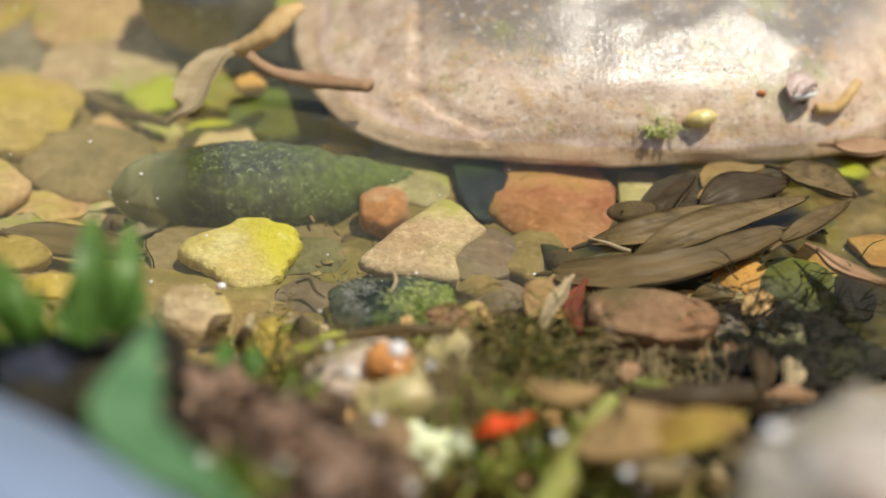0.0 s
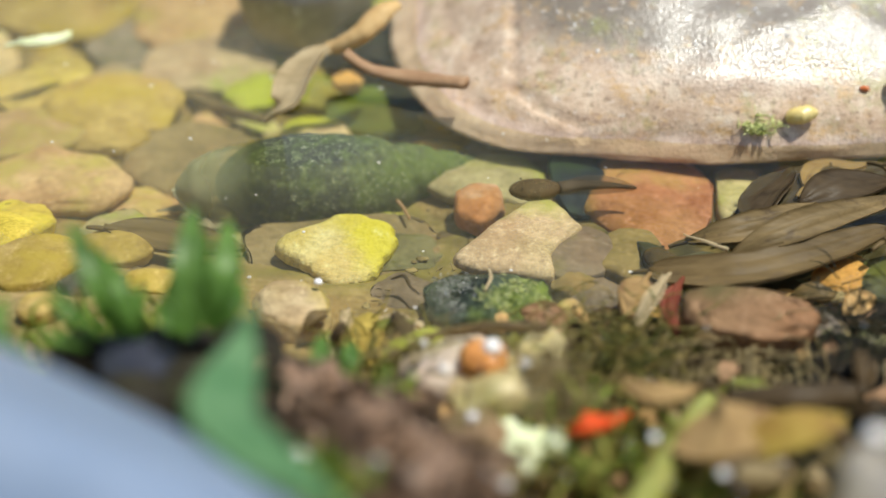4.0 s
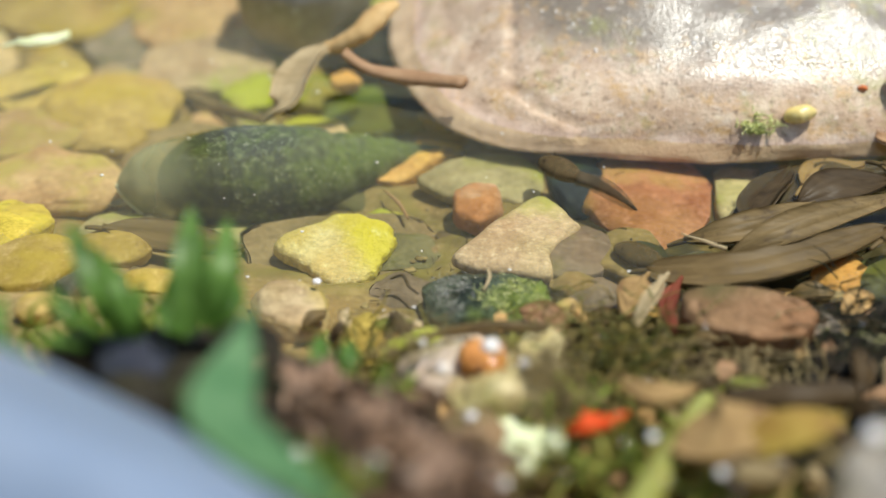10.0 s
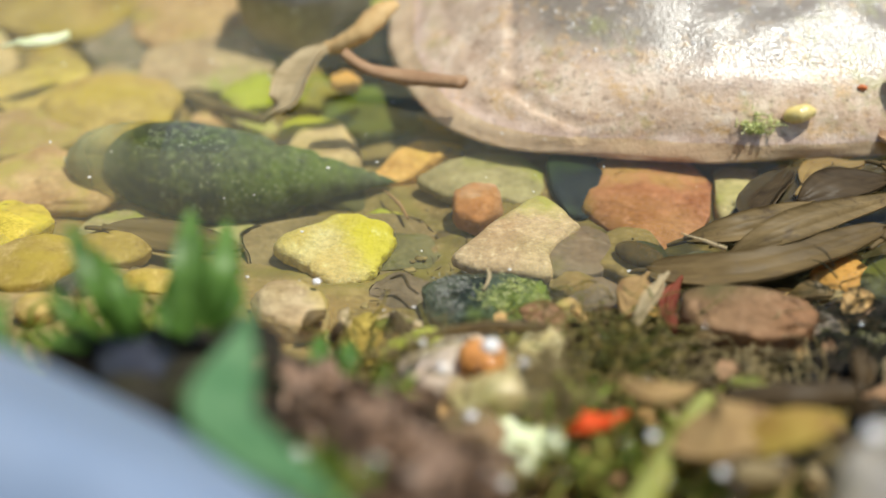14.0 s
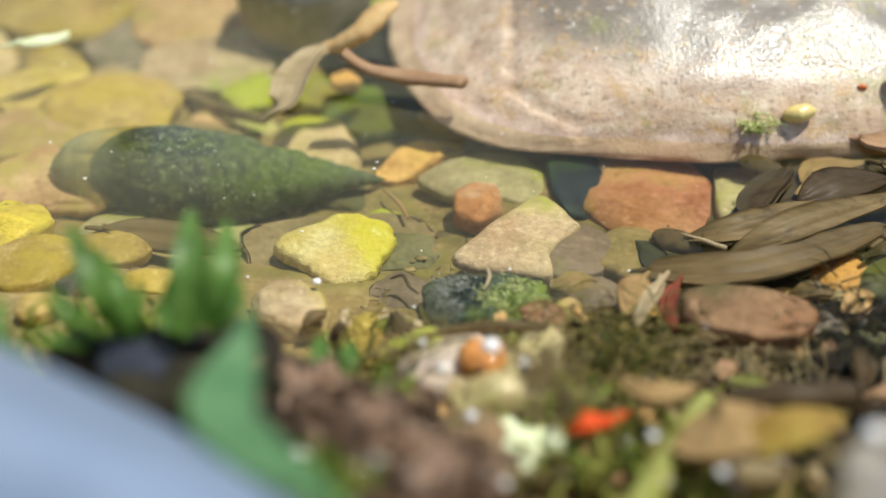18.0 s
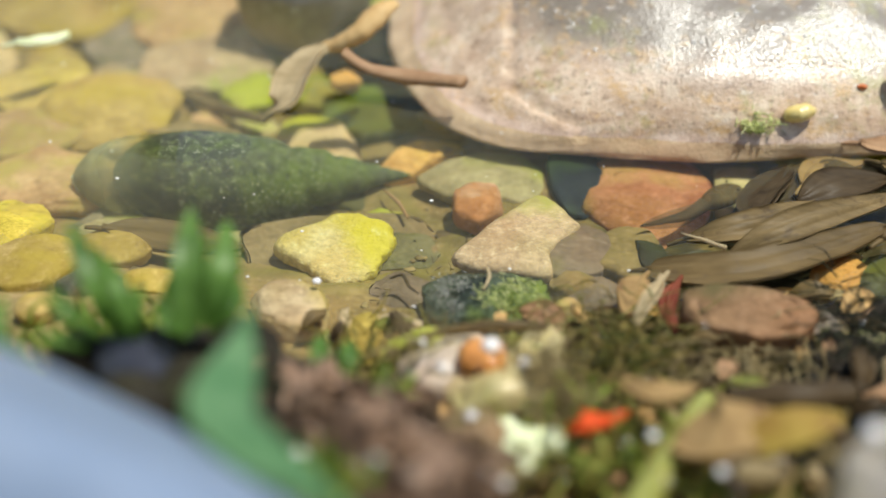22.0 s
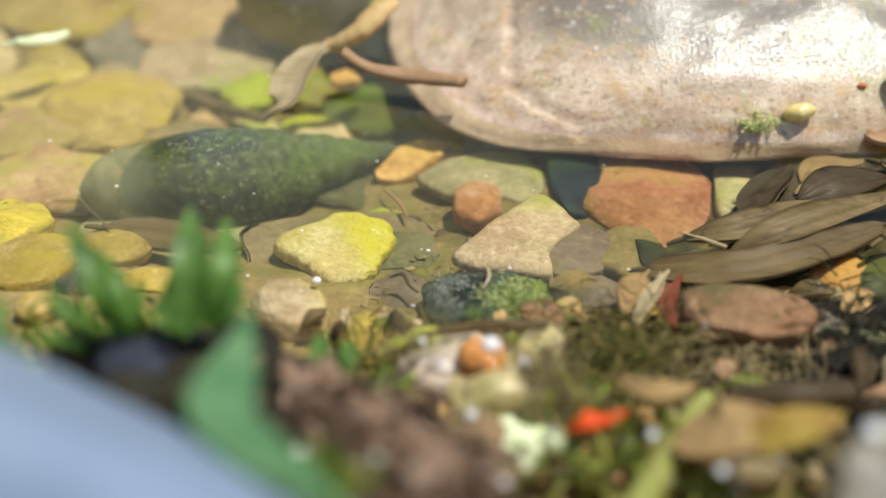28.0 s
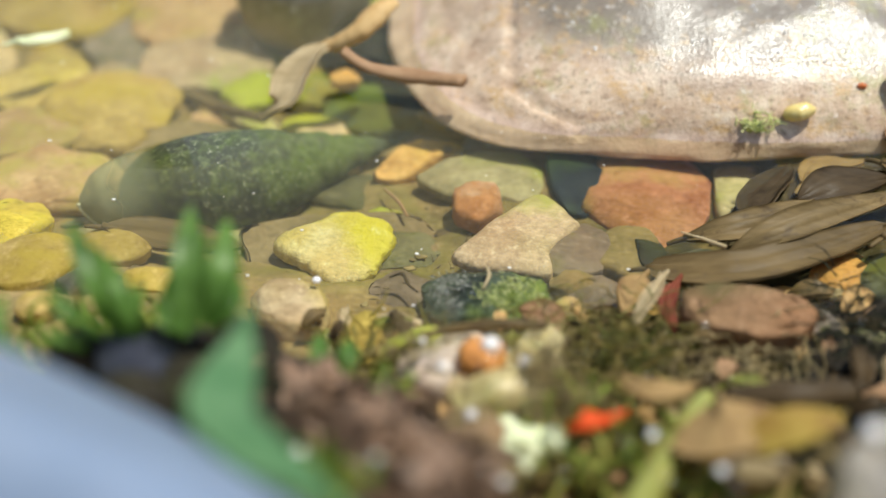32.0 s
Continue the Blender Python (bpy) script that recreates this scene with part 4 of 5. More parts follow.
leaf("dead_leaf", [(0.0209, 0.1001, -0.0024), (0.0189, 0.0956, -0.0013), (0.0173, 0.0923, -0.0015)], 0.0016, PALELEAF, "pale folded leaf scrap", group="dead leaves", roll=30, seed=9)
leaf("dead_leaf", [(0.0192, 0.101, -0.0032), (0.0178, 0.0977, -0.0026), (0.0166, 0.0946, -0.0024)], 0.0034, TANLEAF, "brown half of a folded leaf scrap", group="dead leaves", roll=-14, seed=40)
leaf("dead_leaf", [(0.0225, 0.1008, -0.0035), (0.0207, 0.0961, -0.0024), (0.0206, 0.0909, -0.0012)], 0.0017, DULLRED, "dark red leaf scrap", group="dead leaves", seed=10)
leaf("dead_leaf", [(-0.0002, 0.0884, 0.001), (0.0047, 0.0887, 0.0015), (0.0091, 0.089, 0.001)], 0.0012, DEADLEAF, "thin brown dead leaf", group="dead leaves", seed=11)
leaf("dead_leaf", [(0.0177, 0.0722, 0.0048), (0.021, 0.0707, 0.007), (0.0261, 0.0734, 0.0056)], 0.0062, TANLEAF, "broad tan-orange dead leaf", group="dead leaves", seed=12, belly=0.3)
leaf("dead_leaf", [(0.0213, 0.0693, 0.0061), (0.0252, 0.0697, 0.008), (0.0295, 0.0713, 0.0079)], 0.0038, DYING, "yellow-green dying leaf lying under water", group="dead leaves", seed=13)
leaf("dead_leaf", [(0.0143, 0.0793, 0.0039), (0.0163, 0.0758, 0.006), (0.0199, 0.0778, 0.0044)], 0.0025, TANLEAF, "small orange leaf scrap", group="dead leaves", seed=14)
leaf("dead_leaf", [(0.0317, 0.1121, -0.0049), (0.0336, 0.1164, -0.0044), (0.038, 0.1225, -0.0054)], 0.0046, DARKLEAF, "dark sodden dead leaf standing under water", group="dead leaves", roll=-20, seed=31)
leaf("dead_leaf", [(0.0365, 0.1138, -0.0036), (0.0412, 0.1165, -0.0034), (0.0475, 0.1188, -0.0042)], 0.0042, DARKLEAF, "dark sodden dead leaf under water", group="dead leaves", roll=18, seed=32)
leaf("dead_leaf", [(0.0384, 0.119, -0.0052), (0.041, 0.1225, -0.0054), (0.0462, 0.1235, -0.0055)], 0.0030, TANLEAF, "short tan dead leaf under water", group="dead leaves", seed=33)
twig("twig", [(0.0236, 0.1074, -0.0026), (0.0256, 0.1061, -0.0025), (0.0276, 0.1048, -0.0025)], [0.00006, 0.00018, 0.00024], PALELEAF, "thin pale pointed twig", 1)
twig("twig", [(0.023, 0.0788, 0.0021), (0.0276, 0.078, 0.0033), (0.0328, 0.0789, 0.003)], [0.0012, 0.0014, 0.0010], DARKLEAF, "brown sunken twig lying under water", 2)
twig("twig", [(-0.0055, 0.1449, 0.003), (-0.0072, 0.1437, 0.0026), (-0.0092, 0.1418, 0.0014), (-0.0119, 0.1415, -0.0004), (-0.0151, 0.1424, -0.0018)], [0.0007, 0.0015, 0.0016, 0.0014, 0.0006], TWIG, "curled orange-tan dead stem leaning on the cobble", 3, wobble=0.18, squash=0.7)
leaf("dead_leaf", [(-0.0131, 0.1415, -0.001), (-0.0155, 0.1399, -0.0016), (-0.0175, 0.1363, -0.0028), (-0.0184, 0.1336, -0.0042), (-0.0207, 0.1331, -0.006)], 0.0042, PALELEAF, "pale curled dead leaf sinking beside the cobble", group="dead leaves", seed=17, roll=8, cup=0.35)
twig("twig", [(-0.0115, 0.1366, 0.0012), (-0.0084, 0.1359, -0.0006), (-0.0032, 0.135, -0.0012), (0.0024, 0.1325, -0.0004)], [0.0008, 0.0009, 0.0013, 0.0010], RUST, "reddish brown twig lying against the cobble", 4, squash=0.6)
stone("pebble", (-0.0124, 0.1486, -0.0098), (4.2, 3.4), 0.0024, AMBER, "small amber pebble in the shade of the cobble", 61)
twig("twig", [(-0.0358, 0.1538, -0.014), (-0.0298, 0.148, -0.013), (-0.022, 0.1428, -0.012)], [0.0005, 0.0008, 0.0006], DEADLEAF, "brown sunken twig lying under water", 5)

# Blackish stones stand in for the shade in the gap.
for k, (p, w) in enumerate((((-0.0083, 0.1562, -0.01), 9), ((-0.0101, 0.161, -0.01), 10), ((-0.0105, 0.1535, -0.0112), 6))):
    stone("pebble", p, (w, w * 0.8), 0.0040, SHADEBLACK, "blackish stone put in for the shade of the gap beside the cobble", 150 + k, group="dark stones in the gap")

# ---- bits stranded along the cobble's waterline ----
stone("seed", (0.0393, 0.1276, -0.0014), (3.9, 2.0), 0.0019, BEAD, "pale yellow seed stranded on the wet cobble", 80, (0, -8), category="seed", flat=0.85, crown=1.0, facets=0, rough=0.03)
strands("algae_tuft", [(0.0338, 0.1267, -0.0031), (0.0344, 0.127, -0.0026), (0.035, 0.1268, -0.003), (0.0334, 0.1271, -0.0025)], 150, 0.00045, 0.0010, (0.2, 0.0, 0.2), 0.00010, PALEGREENS, "pale green tuft of algae stranded on the cobble", 12, "algae")
strands("algae_tuft", [(0.0341, 0.1278, -0.0016), (0.036, 0.1272, -0.0026), (0.0367, 0.1274, -0.0024)], 16, 0.0003, 0.0020, (0.5, 0.2, 0.1), 0.00009, PALEGREENS, "thin pale green arms of stranded algae", 13, "algae")
shell_bit = new("shell_bit")
shell_bit.location = (0.0514, 0.1303, -0.0001)
part("whorl", leaf_data([Vector(p) for p in ((-0.0015, -0.0010, 0.0), (-0.0003, 0.0002, 0.0007), (0.0014, 0.0008, 0.0003))], 0.0030, cup=0.75, belly=0.5, seed=3, thick=0.0004), PINKSHELL, shell_bit)
part("lip", tube_data([(-0.0016, -0.0008, 0.0003), (-0.0008, -0.0013, 0.0007), (0.0004, -0.0010, 0.0008), (0.0014, -0.0002, 0.0005)], [0.0002, 0.0004, 0.0004, 0.0002], 10, 6, 0.2, 4), WHITE, shell_bit, "whitish broken lip")
# Solid dark tube paints the shade inside the broken shell.
part("mouth_shade", tube_data([(-0.0007, 0.0004, -0.0003), (0.0, -0.0002, -0.0002), (0.0007, 0.0002, -0.0003)], [0.0003, 0.0006, 0.0002], 10, 6, 0.2, 5), DARKLEAF, shell_bit, "dark tube put in as the shade of the shell's hollow")
tagged(shell_bit, "pinkish white broken snail shell on the cobble", "shell")
twig("twig", [(0.0528, 0.1293, -0.0012), (0.0556, 0.1301, -0.0013), (0.0591, 0.1342, -0.0005)], [0.0006, 0.0007, 0.0005], TWIG, "dry tan stalk stranded on the cobble", 15)
stone("scrap", (0.0466, 0.1306, 0.0002), (1.3, 0.9), 0.0006, RUSTRED, "tiny orange-red scrap on the wet cobble", 82, category="plant")
floating_leaf = leaf("dead_leaf", [(0.044, 0.1232, -0.0042), (0.047, 0.1219, -0.0039), (0.052, 0.1228, -0.0039)], 0.0034, RUST, "orange-brown leaf tip afloat beside the cobble", group="dead leaves", seed=16)

# Pale scrap added in place of a bright highlight streak.
leaf("dead_leaf", [(-0.0527, 0.1482, -0.0043), (-0.0494, 0.1484, -0.0041), (-0.0465, 0.1504, -0.0043)], 0.0019, LICHEN, "whitish leaf scrap standing in for a highlight on the water", group="dead leaves", seed=18)
twig("filament", [(-0.0407, 0.1029, -0.0043), (-0.0401, 0.1045, -0.0043), (-0.0395, 0.1052, -0.0043), (-0.0386, 0.1063, -0.0043)], [0.00006, 0.00012, 0.00012, 0.00004], WHITE, "thin white filament afloat on the water", 21, "filament")
twig("twig", [(-0.0066, 0.1249, -0.0098), (-0.0049, 0.1215, -0.0092), (-0.0038, 0.1183, -0.0088)], [0.0001, 0.00022, 0.00014], RUST, "thin reddish twig on the pond bed", 22)
twig("twig", [(-0.0053, 0.105, -0.0064), (-0.004, 0.1044, -0.0055), (-0.0034, 0.1035, -0.0061), (-0.0024, 0.1024, -0.0062)], [0.0001, 0.0002, 0.00016, 0.00008], DARKLEAF, "thin dark curled twig on the pond bed", 23)
twig("twig", [(0.0075, 0.0869, 0.001), (0.0085, 0.0827, 0.0038), (0.0091, 0.0824, 0.0019)], [0.00016, 0.00018, 0.0001], STEM, "thin arched yellow stalk at the water's edge", 24)

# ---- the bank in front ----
# The blackish ones stand in for a dark hole, its shade in their colour.
for k, (p, w, mat) in enumerate((((-0.0222, 0.0735, 0.0106), 7.0, GREYBLUE), ((-0.0182, 0.0716, 0.0104), 7.0, SHADEBLACK), ((-0.0156, 0.0791, 0.0074), 6.0, SHADEBLACK), ((-0.0268, 0.0751, 0.0094), 7.0, SHADEBLACK), ((-0.0216, 0.0799, 0.0068), 7.0, SHADEBLACK), ((-0.0121, 0.0744, 0.0077), 7.0, SHADEBLACK), ((-0.0091, 0.0691, 0.0089), 6.0, WETBROWN), ((-0.0056, 0.0645, 0.0097), 6.0, WETBROWN), ((-0.0216, 0.0688, 0.0114), 7.0, SHADEBLACK), ((-0.0125, 0.0681, 0.0099), 6.0, SHADEBLACK), ((-0.001, 0.0654, 0.0076), 6.0, SHADEBLACK), ((0.0031, 0.0673, 0.0067), 5.0, WETBROWN))):
    stone("bank_stone", p, (w, w * 0.85), w * 0.0007, mat, "dark muddy bank stone or stand-in for a shaded hole", 120 + k, group="stones in the bank")
root = twig("root", [(-0.018, 0.0858, 0.0033), (-0.0117, 0.075, 0.0053), (-0.0058, 0.067, 0.0079), (-0.0005, 0.0576, 0.0114)], [0.0016, 0.0034, 0.0040, 0.0044], BARK, "dark wet knobbly root lying on the bank", 6, "root", 0.7, sides=20)
for k, (a0, b0, c0) in enumerate((((-0.0138, 0.0777, 0.0063), (-0.0109, 0.0789, 0.0049), (-0.0082, 0.078, 0.0036)), ((-0.0078, 0.0735, 0.0068), (-0.0099, 0.0687, 0.0087), (-0.0111, 0.0648, 0.0094)), ((-0.0051, 0.0697, 0.0077), (-0.0019, 0.0721, 0.0058), (0.0007, 0.0719, 0.0042)),
                                ((-0.0144, 0.0828, 0.0053), (-0.0158, 0.0792, 0.0061), (-0.0195, 0.076, 0.008)), ((-0.0037, 0.0665, 0.0087), (-0.0055, 0.0633, 0.01), (-0.0083, 0.0597, 0.0111)))):
    part("rootlet", tube_data([Vector(p) - root.location for p in (a0, b0, c0)], [0.0014, 0.0011, 0.0004], 10, 8, 0.5, k), BARK, root)
leaf("reed_leaf", [(-0.0037, 0.048, 0.0225), (-0.0083, 0.0521, 0.0222), (-0.0131, 0.057, 0.0216), (-0.0131, 0.0636, 0.0206), (-0.0129, 0.0704, 0.0196)], 0.0042, BLADE, "broad blue-green blade bent over the bank", "grass", belly=0.50, seed=20, roll=15, tip=1.5)
twig("stem", [(0.0124, 0.0611, 0.0062), (0.0139, 0.0653, 0.0048), (0.0172, 0.0713, 0.0042), (0.0207, 0.0784, 0.002), (0.0219, 0.081, 0.0007)], [0.0013, 0.0013, 0.0012, 0.0010, 0.0004], STEM, "yellow-green young stem lying under water", 7, "plant stem lying under water", 0.1)
lichen = new("lichen")
lichen.location = (0.0057, 0.0731, 0.0014)
for k, (p, w) in enumerate((((0.0048, 0.0751, 0.0018), 2.0), ((0.0057, 0.0729, 0.0025), 2.6), ((0.005, 0.0716, 0.0026), 2.0), ((0.0065, 0.0715, 0.0027), 2.2), ((0.007, 0.0737, 0.002), 1.8), ((0.0084, 0.0728, 0.0027), 2.2), ((0.006, 0.0701, 0.0027), 1.6), ((0.0076, 0.0731, 0.0015), 1.2))):
    bud = stone_data(oval(w, w, 7, 60 + k), w * 0.0009, 60 + k, 3, facets=0)
    part("bud", ([v + Vector(p) + Vector((0, 0, 0.0010)) - lichen.location for v in bud[0]], bud[1]), LICHEN, lichen)
tagged(lichen, "cluster of pale green lichen buds on the bank", "lichen")
red = leaf("red_leaf", [(0.0098, 0.0733, 0.0044), (0.0108, 0.073, 0.0056), (0.0126, 0.0741, 0.0046)], 0.0019, RED, "small curled bright red leaf at the water's edge", seed=30, belly=0.45, tip=0.45)
part("lobe", leaf_data([Vector(p) - red.location for p in ((0.0121, 0.0744, 0.004), (0.013, 0.0743, 0.0046), (0.0142, 0.0751, 0.0042))], 0.0007, seed=31), RED, red)


strands("sunken_roots", [(0.0226, 0.0907, -0.0032), (0.026, 0.09, -0.0031), (0.0295, 0.09, -0.0031), (0.0236, 0.0873, -0.003)], 150, 0.0022, 0.007, (-0.2, -1.2, -0.1), 0.00011, ROOTS, "tangle of tan dead roots under water", 1, "roots")
strands("algae_mat", [(0.0099, 0.0913, -0.0023), (0.0139, 0.0904, -0.0022), (0.0173, 0.0896, -0.0021), (0.0106, 0.0865, -0.0019), (0.0149, 0.0857, -0.0018), (0.0083, 0.0811, -0.0007)], 420, 0.0032, 0.005, (0.5, -0.3, 0.0), 0.00009, MOSSES, "brown-green tangle of algae and roots", 2, "algae")
strands("bank_moss", [(0.0104, 0.0747, 0.0013), (0.0139, 0.0739, 0.0015), (0.0156, 0.0705, 0.002), (0.0117, 0.0699, 0.002), (0.0075, 0.0693, 0.0021), (0.018, 0.0693, 0.0021), (0.0215, 0.0699, 0.002)], 150, 0.0034, 0.0045, (0.1, 0.0, 0.6), 0.00026, GREENS, "bright green moss at the water's edge", 3, "moss")
strands("bank_moss", [(-0.0072, 0.0892, -0.003), (-0.0046, 0.0861, -0.0029), (-0.0066, 0.0900, -0.0034), (-0.0021, 0.0826, -0.0021), (-0.0030, 0.0860, -0.0026), (-0.0060, 0.0850, -0.0022)], 200, 0.0022, 0.003, (0.1, 0.0, 0.4), 0.00013, GOLDS, "olive moss beside the dark root", 4, "moss")
strands("bank_moss", [(-0.0316, 0.0851, 0.002), (-0.0274, 0.0873, 0.0007), (-0.024, 0.0891, -0.001), (-0.0292, 0.0807, 0.0022)], 220, 0.0024, 0.004, (0.0, 0.0, 0.8), 0.00022, GREENS, "dark green moss on the muddy bank", 5, "moss")
strands("algae_mat", [(0.0384, 0.0961, -0.0024), (0.0470, 0.0990, -0.004), (0.0429, 0.0939, -0.0018), (0.0363, 0.0913, -0.0023), (0.0432, 0.09, -0.0011)], 200, 0.0038, 0.004, (0.0, -0.3, 0.1), 0.00008, SHADEALGAE, "olive algae under water, darkened for the hollow's shade", 6, "algae")


strands("algae_flecks", [(0.0078, 0.0994, -0.003), (0.0087, 0.0972, -0.0025), (0.0053, 0.096, -0.0022), (0.0065, 0.0999, -0.0032), (0.004, 0.0982, -0.0027)], 190, 0.0007, 0.0006, (0.0, 0.0, 0.1), 0.00005, PALEGREENS, "pale flecks of algae on the dark stone", 41, "algae")
strands("algae_flecks", [(-0.0002, 0.0983, -0.0029), (0.0008, 0.096, -0.0023), (0.0019, 0.1007, -0.0035), (0.0003, 0.1008, -0.0035)], 310, 0.0006, 0.0004, (0.0, 0.0, 0.1), 0.00004, PALEFLECKS, "whitish grains on the dark stone", 42, "algae")
twig("twig", [(0.0043, 0.1032, -0.0037), (0.0044, 0.1009, -0.0029), (0.0038, 0.0988, -0.0027)], [0.00012, 0.0002, 0.0001], PALELEAF, "tiny pale twig on the dark stone", 26)
strands("root_fibres", [(-0.0099, 0.0716, 0.0087), (-0.0073, 0.0678, 0.0102), (-0.0048, 0.0647, 0.0112), (-0.0031, 0.0606, 0.0128), (-0.0016, 0.0583, 0.0133), (-0.0104, 0.067, 0.0099)], 420, 0.0022, 0.006, (0.6, -0.6, -0.1), 0.00022, FIBRES, "matted dark and tan fibres on the root", 31, "roots")
strands("bank_moss", [(-0.008, 0.0591, 0.0145), (-0.0065, 0.058, 0.0147), (-0.0041, 0.0763, 0.0058), (-0.0092, 0.0569, 0.0154)], 45, 0.0011, 0.003, (0.0, 0.1, 0.8), 0.00028, LIME, "yellow-green moss on the root", 32, "moss")
strands("bank_moss", [(-0.0039, 0.0836, 0.0034), (-0.0021, 0.084, 0.0037), (0.007, 0.0793, 0.0048), (0.0077, 0.0769, 0.0053), (0.0087, 0.0752, 0.0051), (0.008, 0.0806, 0.0049)], 130, 0.0012, 0.0028, (0.2, -0.2, 0.3), 0.00013, ROOTS, "golden olive moss round the wet stones", 33, "moss")


debris_rng = random.Random(77)
debris = [(x, y, bed(x, y) + 0.0002) for x, y in ((debris_rng.uniform(-0.045, 0.030), debris_rng.uniform(0.093, 0.150)) for _ in range(70))]
strands("silt_debris", debris, 301, 0.0018, 0.0011, (0.5, 0.1, -0.35), 0.00007, DEBRIS, "fine dark rootlets and flecks lying on the silt", 51, "debris")


def grass_tuft(blades, label):
    tuft = new("grass_tuft")
    tuft.location = blades[0][0]
    for k, (low, tip, width) in enumerate(blades):
        a0, b0 = Vector(low) - tuft.location, Vector(tip) - tuft.location
        mid = (a0 + b0) / 2 + Vector((0.0008 * math.sin(k * 2.1), -0.0012, 0.0010))
        part("blade", leaf_data([a0, mid, b0], width, roll=20 * math.sin(k * 1.7), cup=0.35, belly=0.4, seed=k, thick=0.00012), GRASS, tuft)
    return tagged(tuft, label, "grass")


grass_tuft([
    ((-0.023, 0.0743, 0.013), (-0.0274, 0.0799, 0.0195), 0.0019),
    ((-0.0226, 0.0743, 0.013), (-0.0258, 0.0792, 0.0175), 0.0018),
    ((-0.0234, 0.074, 0.0132), (-0.0243, 0.0791, 0.016), 0.0016),
    ((-0.0246, 0.0734, 0.0138), (-0.0281, 0.0749, 0.0175), 0.0015),
    ((-0.0254, 0.0717, 0.0142), (-0.0284, 0.0709, 0.0165), 0.0013),
    ((-0.0291, 0.0697, 0.015), (-0.0307, 0.0729, 0.018), 0.0016),
    ((-0.022, 0.0745, 0.0128), (-0.0224, 0.078, 0.015), 0.0013)], "tuft of fresh green grass shoots on the bank")
grass_tuft([
    ((-0.0183, 0.0754, 0.0125), (-0.019, 0.083, 0.0185), 0.0026),
    ((-0.0175, 0.0758, 0.0125), (-0.0164, 0.0828, 0.0175), 0.0024),
    ((-0.0183, 0.0754, 0.0125), (-0.0179, 0.0819, 0.0165), 0.0026),
    ((-0.0192, 0.0748, 0.0125), (-0.0208, 0.0769, 0.0145), 0.0014),
    ((-0.0171, 0.0758, 0.0122), (-0.0153, 0.0795, 0.014), 0.0014),
    ((-0.0188, 0.0748, 0.0125), (-0.0199, 0.0803, 0.015), 0.0013)], "small tuft of bright green moss shoots")
grass_tuft([
    ((-0.0093, 0.0785, 0.0056), (-0.0099, 0.0819, 0.0065), 0.0016), ((-0.0086, 0.0783, 0.0054), (-0.0077, 0.0817, 0.006), 0.0017), ((-0.0036, 0.074, 0.0063), (-0.0041, 0.0762, 0.0072), 0.0016)], "tiny pale green leaflets beside the root")


def scatter_litter():
    """Scraps of leaf and bark on the shallow ledge in front."""
    r = random.Random(21)
    for k in range(130):
        x, y = r.uniform(-0.012, 0.040), r.uniform(0.070, 0.102)
        if y > 0.096 and x < 0.014:
            continue
        z = bed(x, y) + r.uniform(0.0008, 0.0030)
        a0, ln = r.uniform(0, 6.28), r.uniform(0.0016, 0.0050)
        d = Vector((math.cos(a0), math.sin(a0), r.uniform(-0.2, 0.3))) * ln
        p = Vector((x, y, z))
        mat = r.choice((DEADLEAF, DARKLEAF, TWIG, DEADLEAF, RUST, STEM, PALELEAF, DARKLEAF))
        leaf("leaf_scrap", [p - d / 2, p + Vector((0, 0, 0.0006)), p + d / 2], ln * r.uniform(0.3, 0.6), mat, "small sodden scrap of dead leaf", group="leaf scraps at the water's edge", roll=r.uniform(-40, 40), seed=k)


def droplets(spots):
    """Beads on the bank: larger ones opaque pale, painted glints; smaller ones clear water."""
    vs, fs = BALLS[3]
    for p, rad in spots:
        ob = mesh_object("droplet", [Vector((v.x * rad * 0.85, v.y * rad * 0.85, v.z * rad * 0.6)) for v in vs], fs, GLINTS if rad > 0.00045 else DROP)
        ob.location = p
        tagged(ob, "small water bead or pale painted glint on the bank", "droplet", "beads of water")


scatter_litter()
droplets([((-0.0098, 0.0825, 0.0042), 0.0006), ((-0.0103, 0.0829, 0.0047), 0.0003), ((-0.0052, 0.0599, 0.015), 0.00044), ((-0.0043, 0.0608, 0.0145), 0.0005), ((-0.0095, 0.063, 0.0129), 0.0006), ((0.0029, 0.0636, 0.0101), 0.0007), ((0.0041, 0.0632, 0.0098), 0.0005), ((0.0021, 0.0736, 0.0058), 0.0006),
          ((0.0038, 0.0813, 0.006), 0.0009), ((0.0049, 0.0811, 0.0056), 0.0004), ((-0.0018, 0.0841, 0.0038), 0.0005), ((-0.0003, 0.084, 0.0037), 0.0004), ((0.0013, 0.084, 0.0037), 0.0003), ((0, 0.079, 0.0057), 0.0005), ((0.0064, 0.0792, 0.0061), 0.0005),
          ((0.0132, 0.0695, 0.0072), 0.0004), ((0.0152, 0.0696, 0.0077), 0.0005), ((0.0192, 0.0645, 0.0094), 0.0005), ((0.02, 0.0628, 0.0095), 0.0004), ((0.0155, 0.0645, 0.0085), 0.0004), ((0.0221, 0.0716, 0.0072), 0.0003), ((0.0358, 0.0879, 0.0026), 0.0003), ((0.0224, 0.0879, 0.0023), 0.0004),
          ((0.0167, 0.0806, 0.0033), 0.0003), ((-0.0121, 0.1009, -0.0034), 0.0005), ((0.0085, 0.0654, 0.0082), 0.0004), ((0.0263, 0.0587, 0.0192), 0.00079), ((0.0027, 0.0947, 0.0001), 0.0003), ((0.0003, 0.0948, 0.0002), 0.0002)])


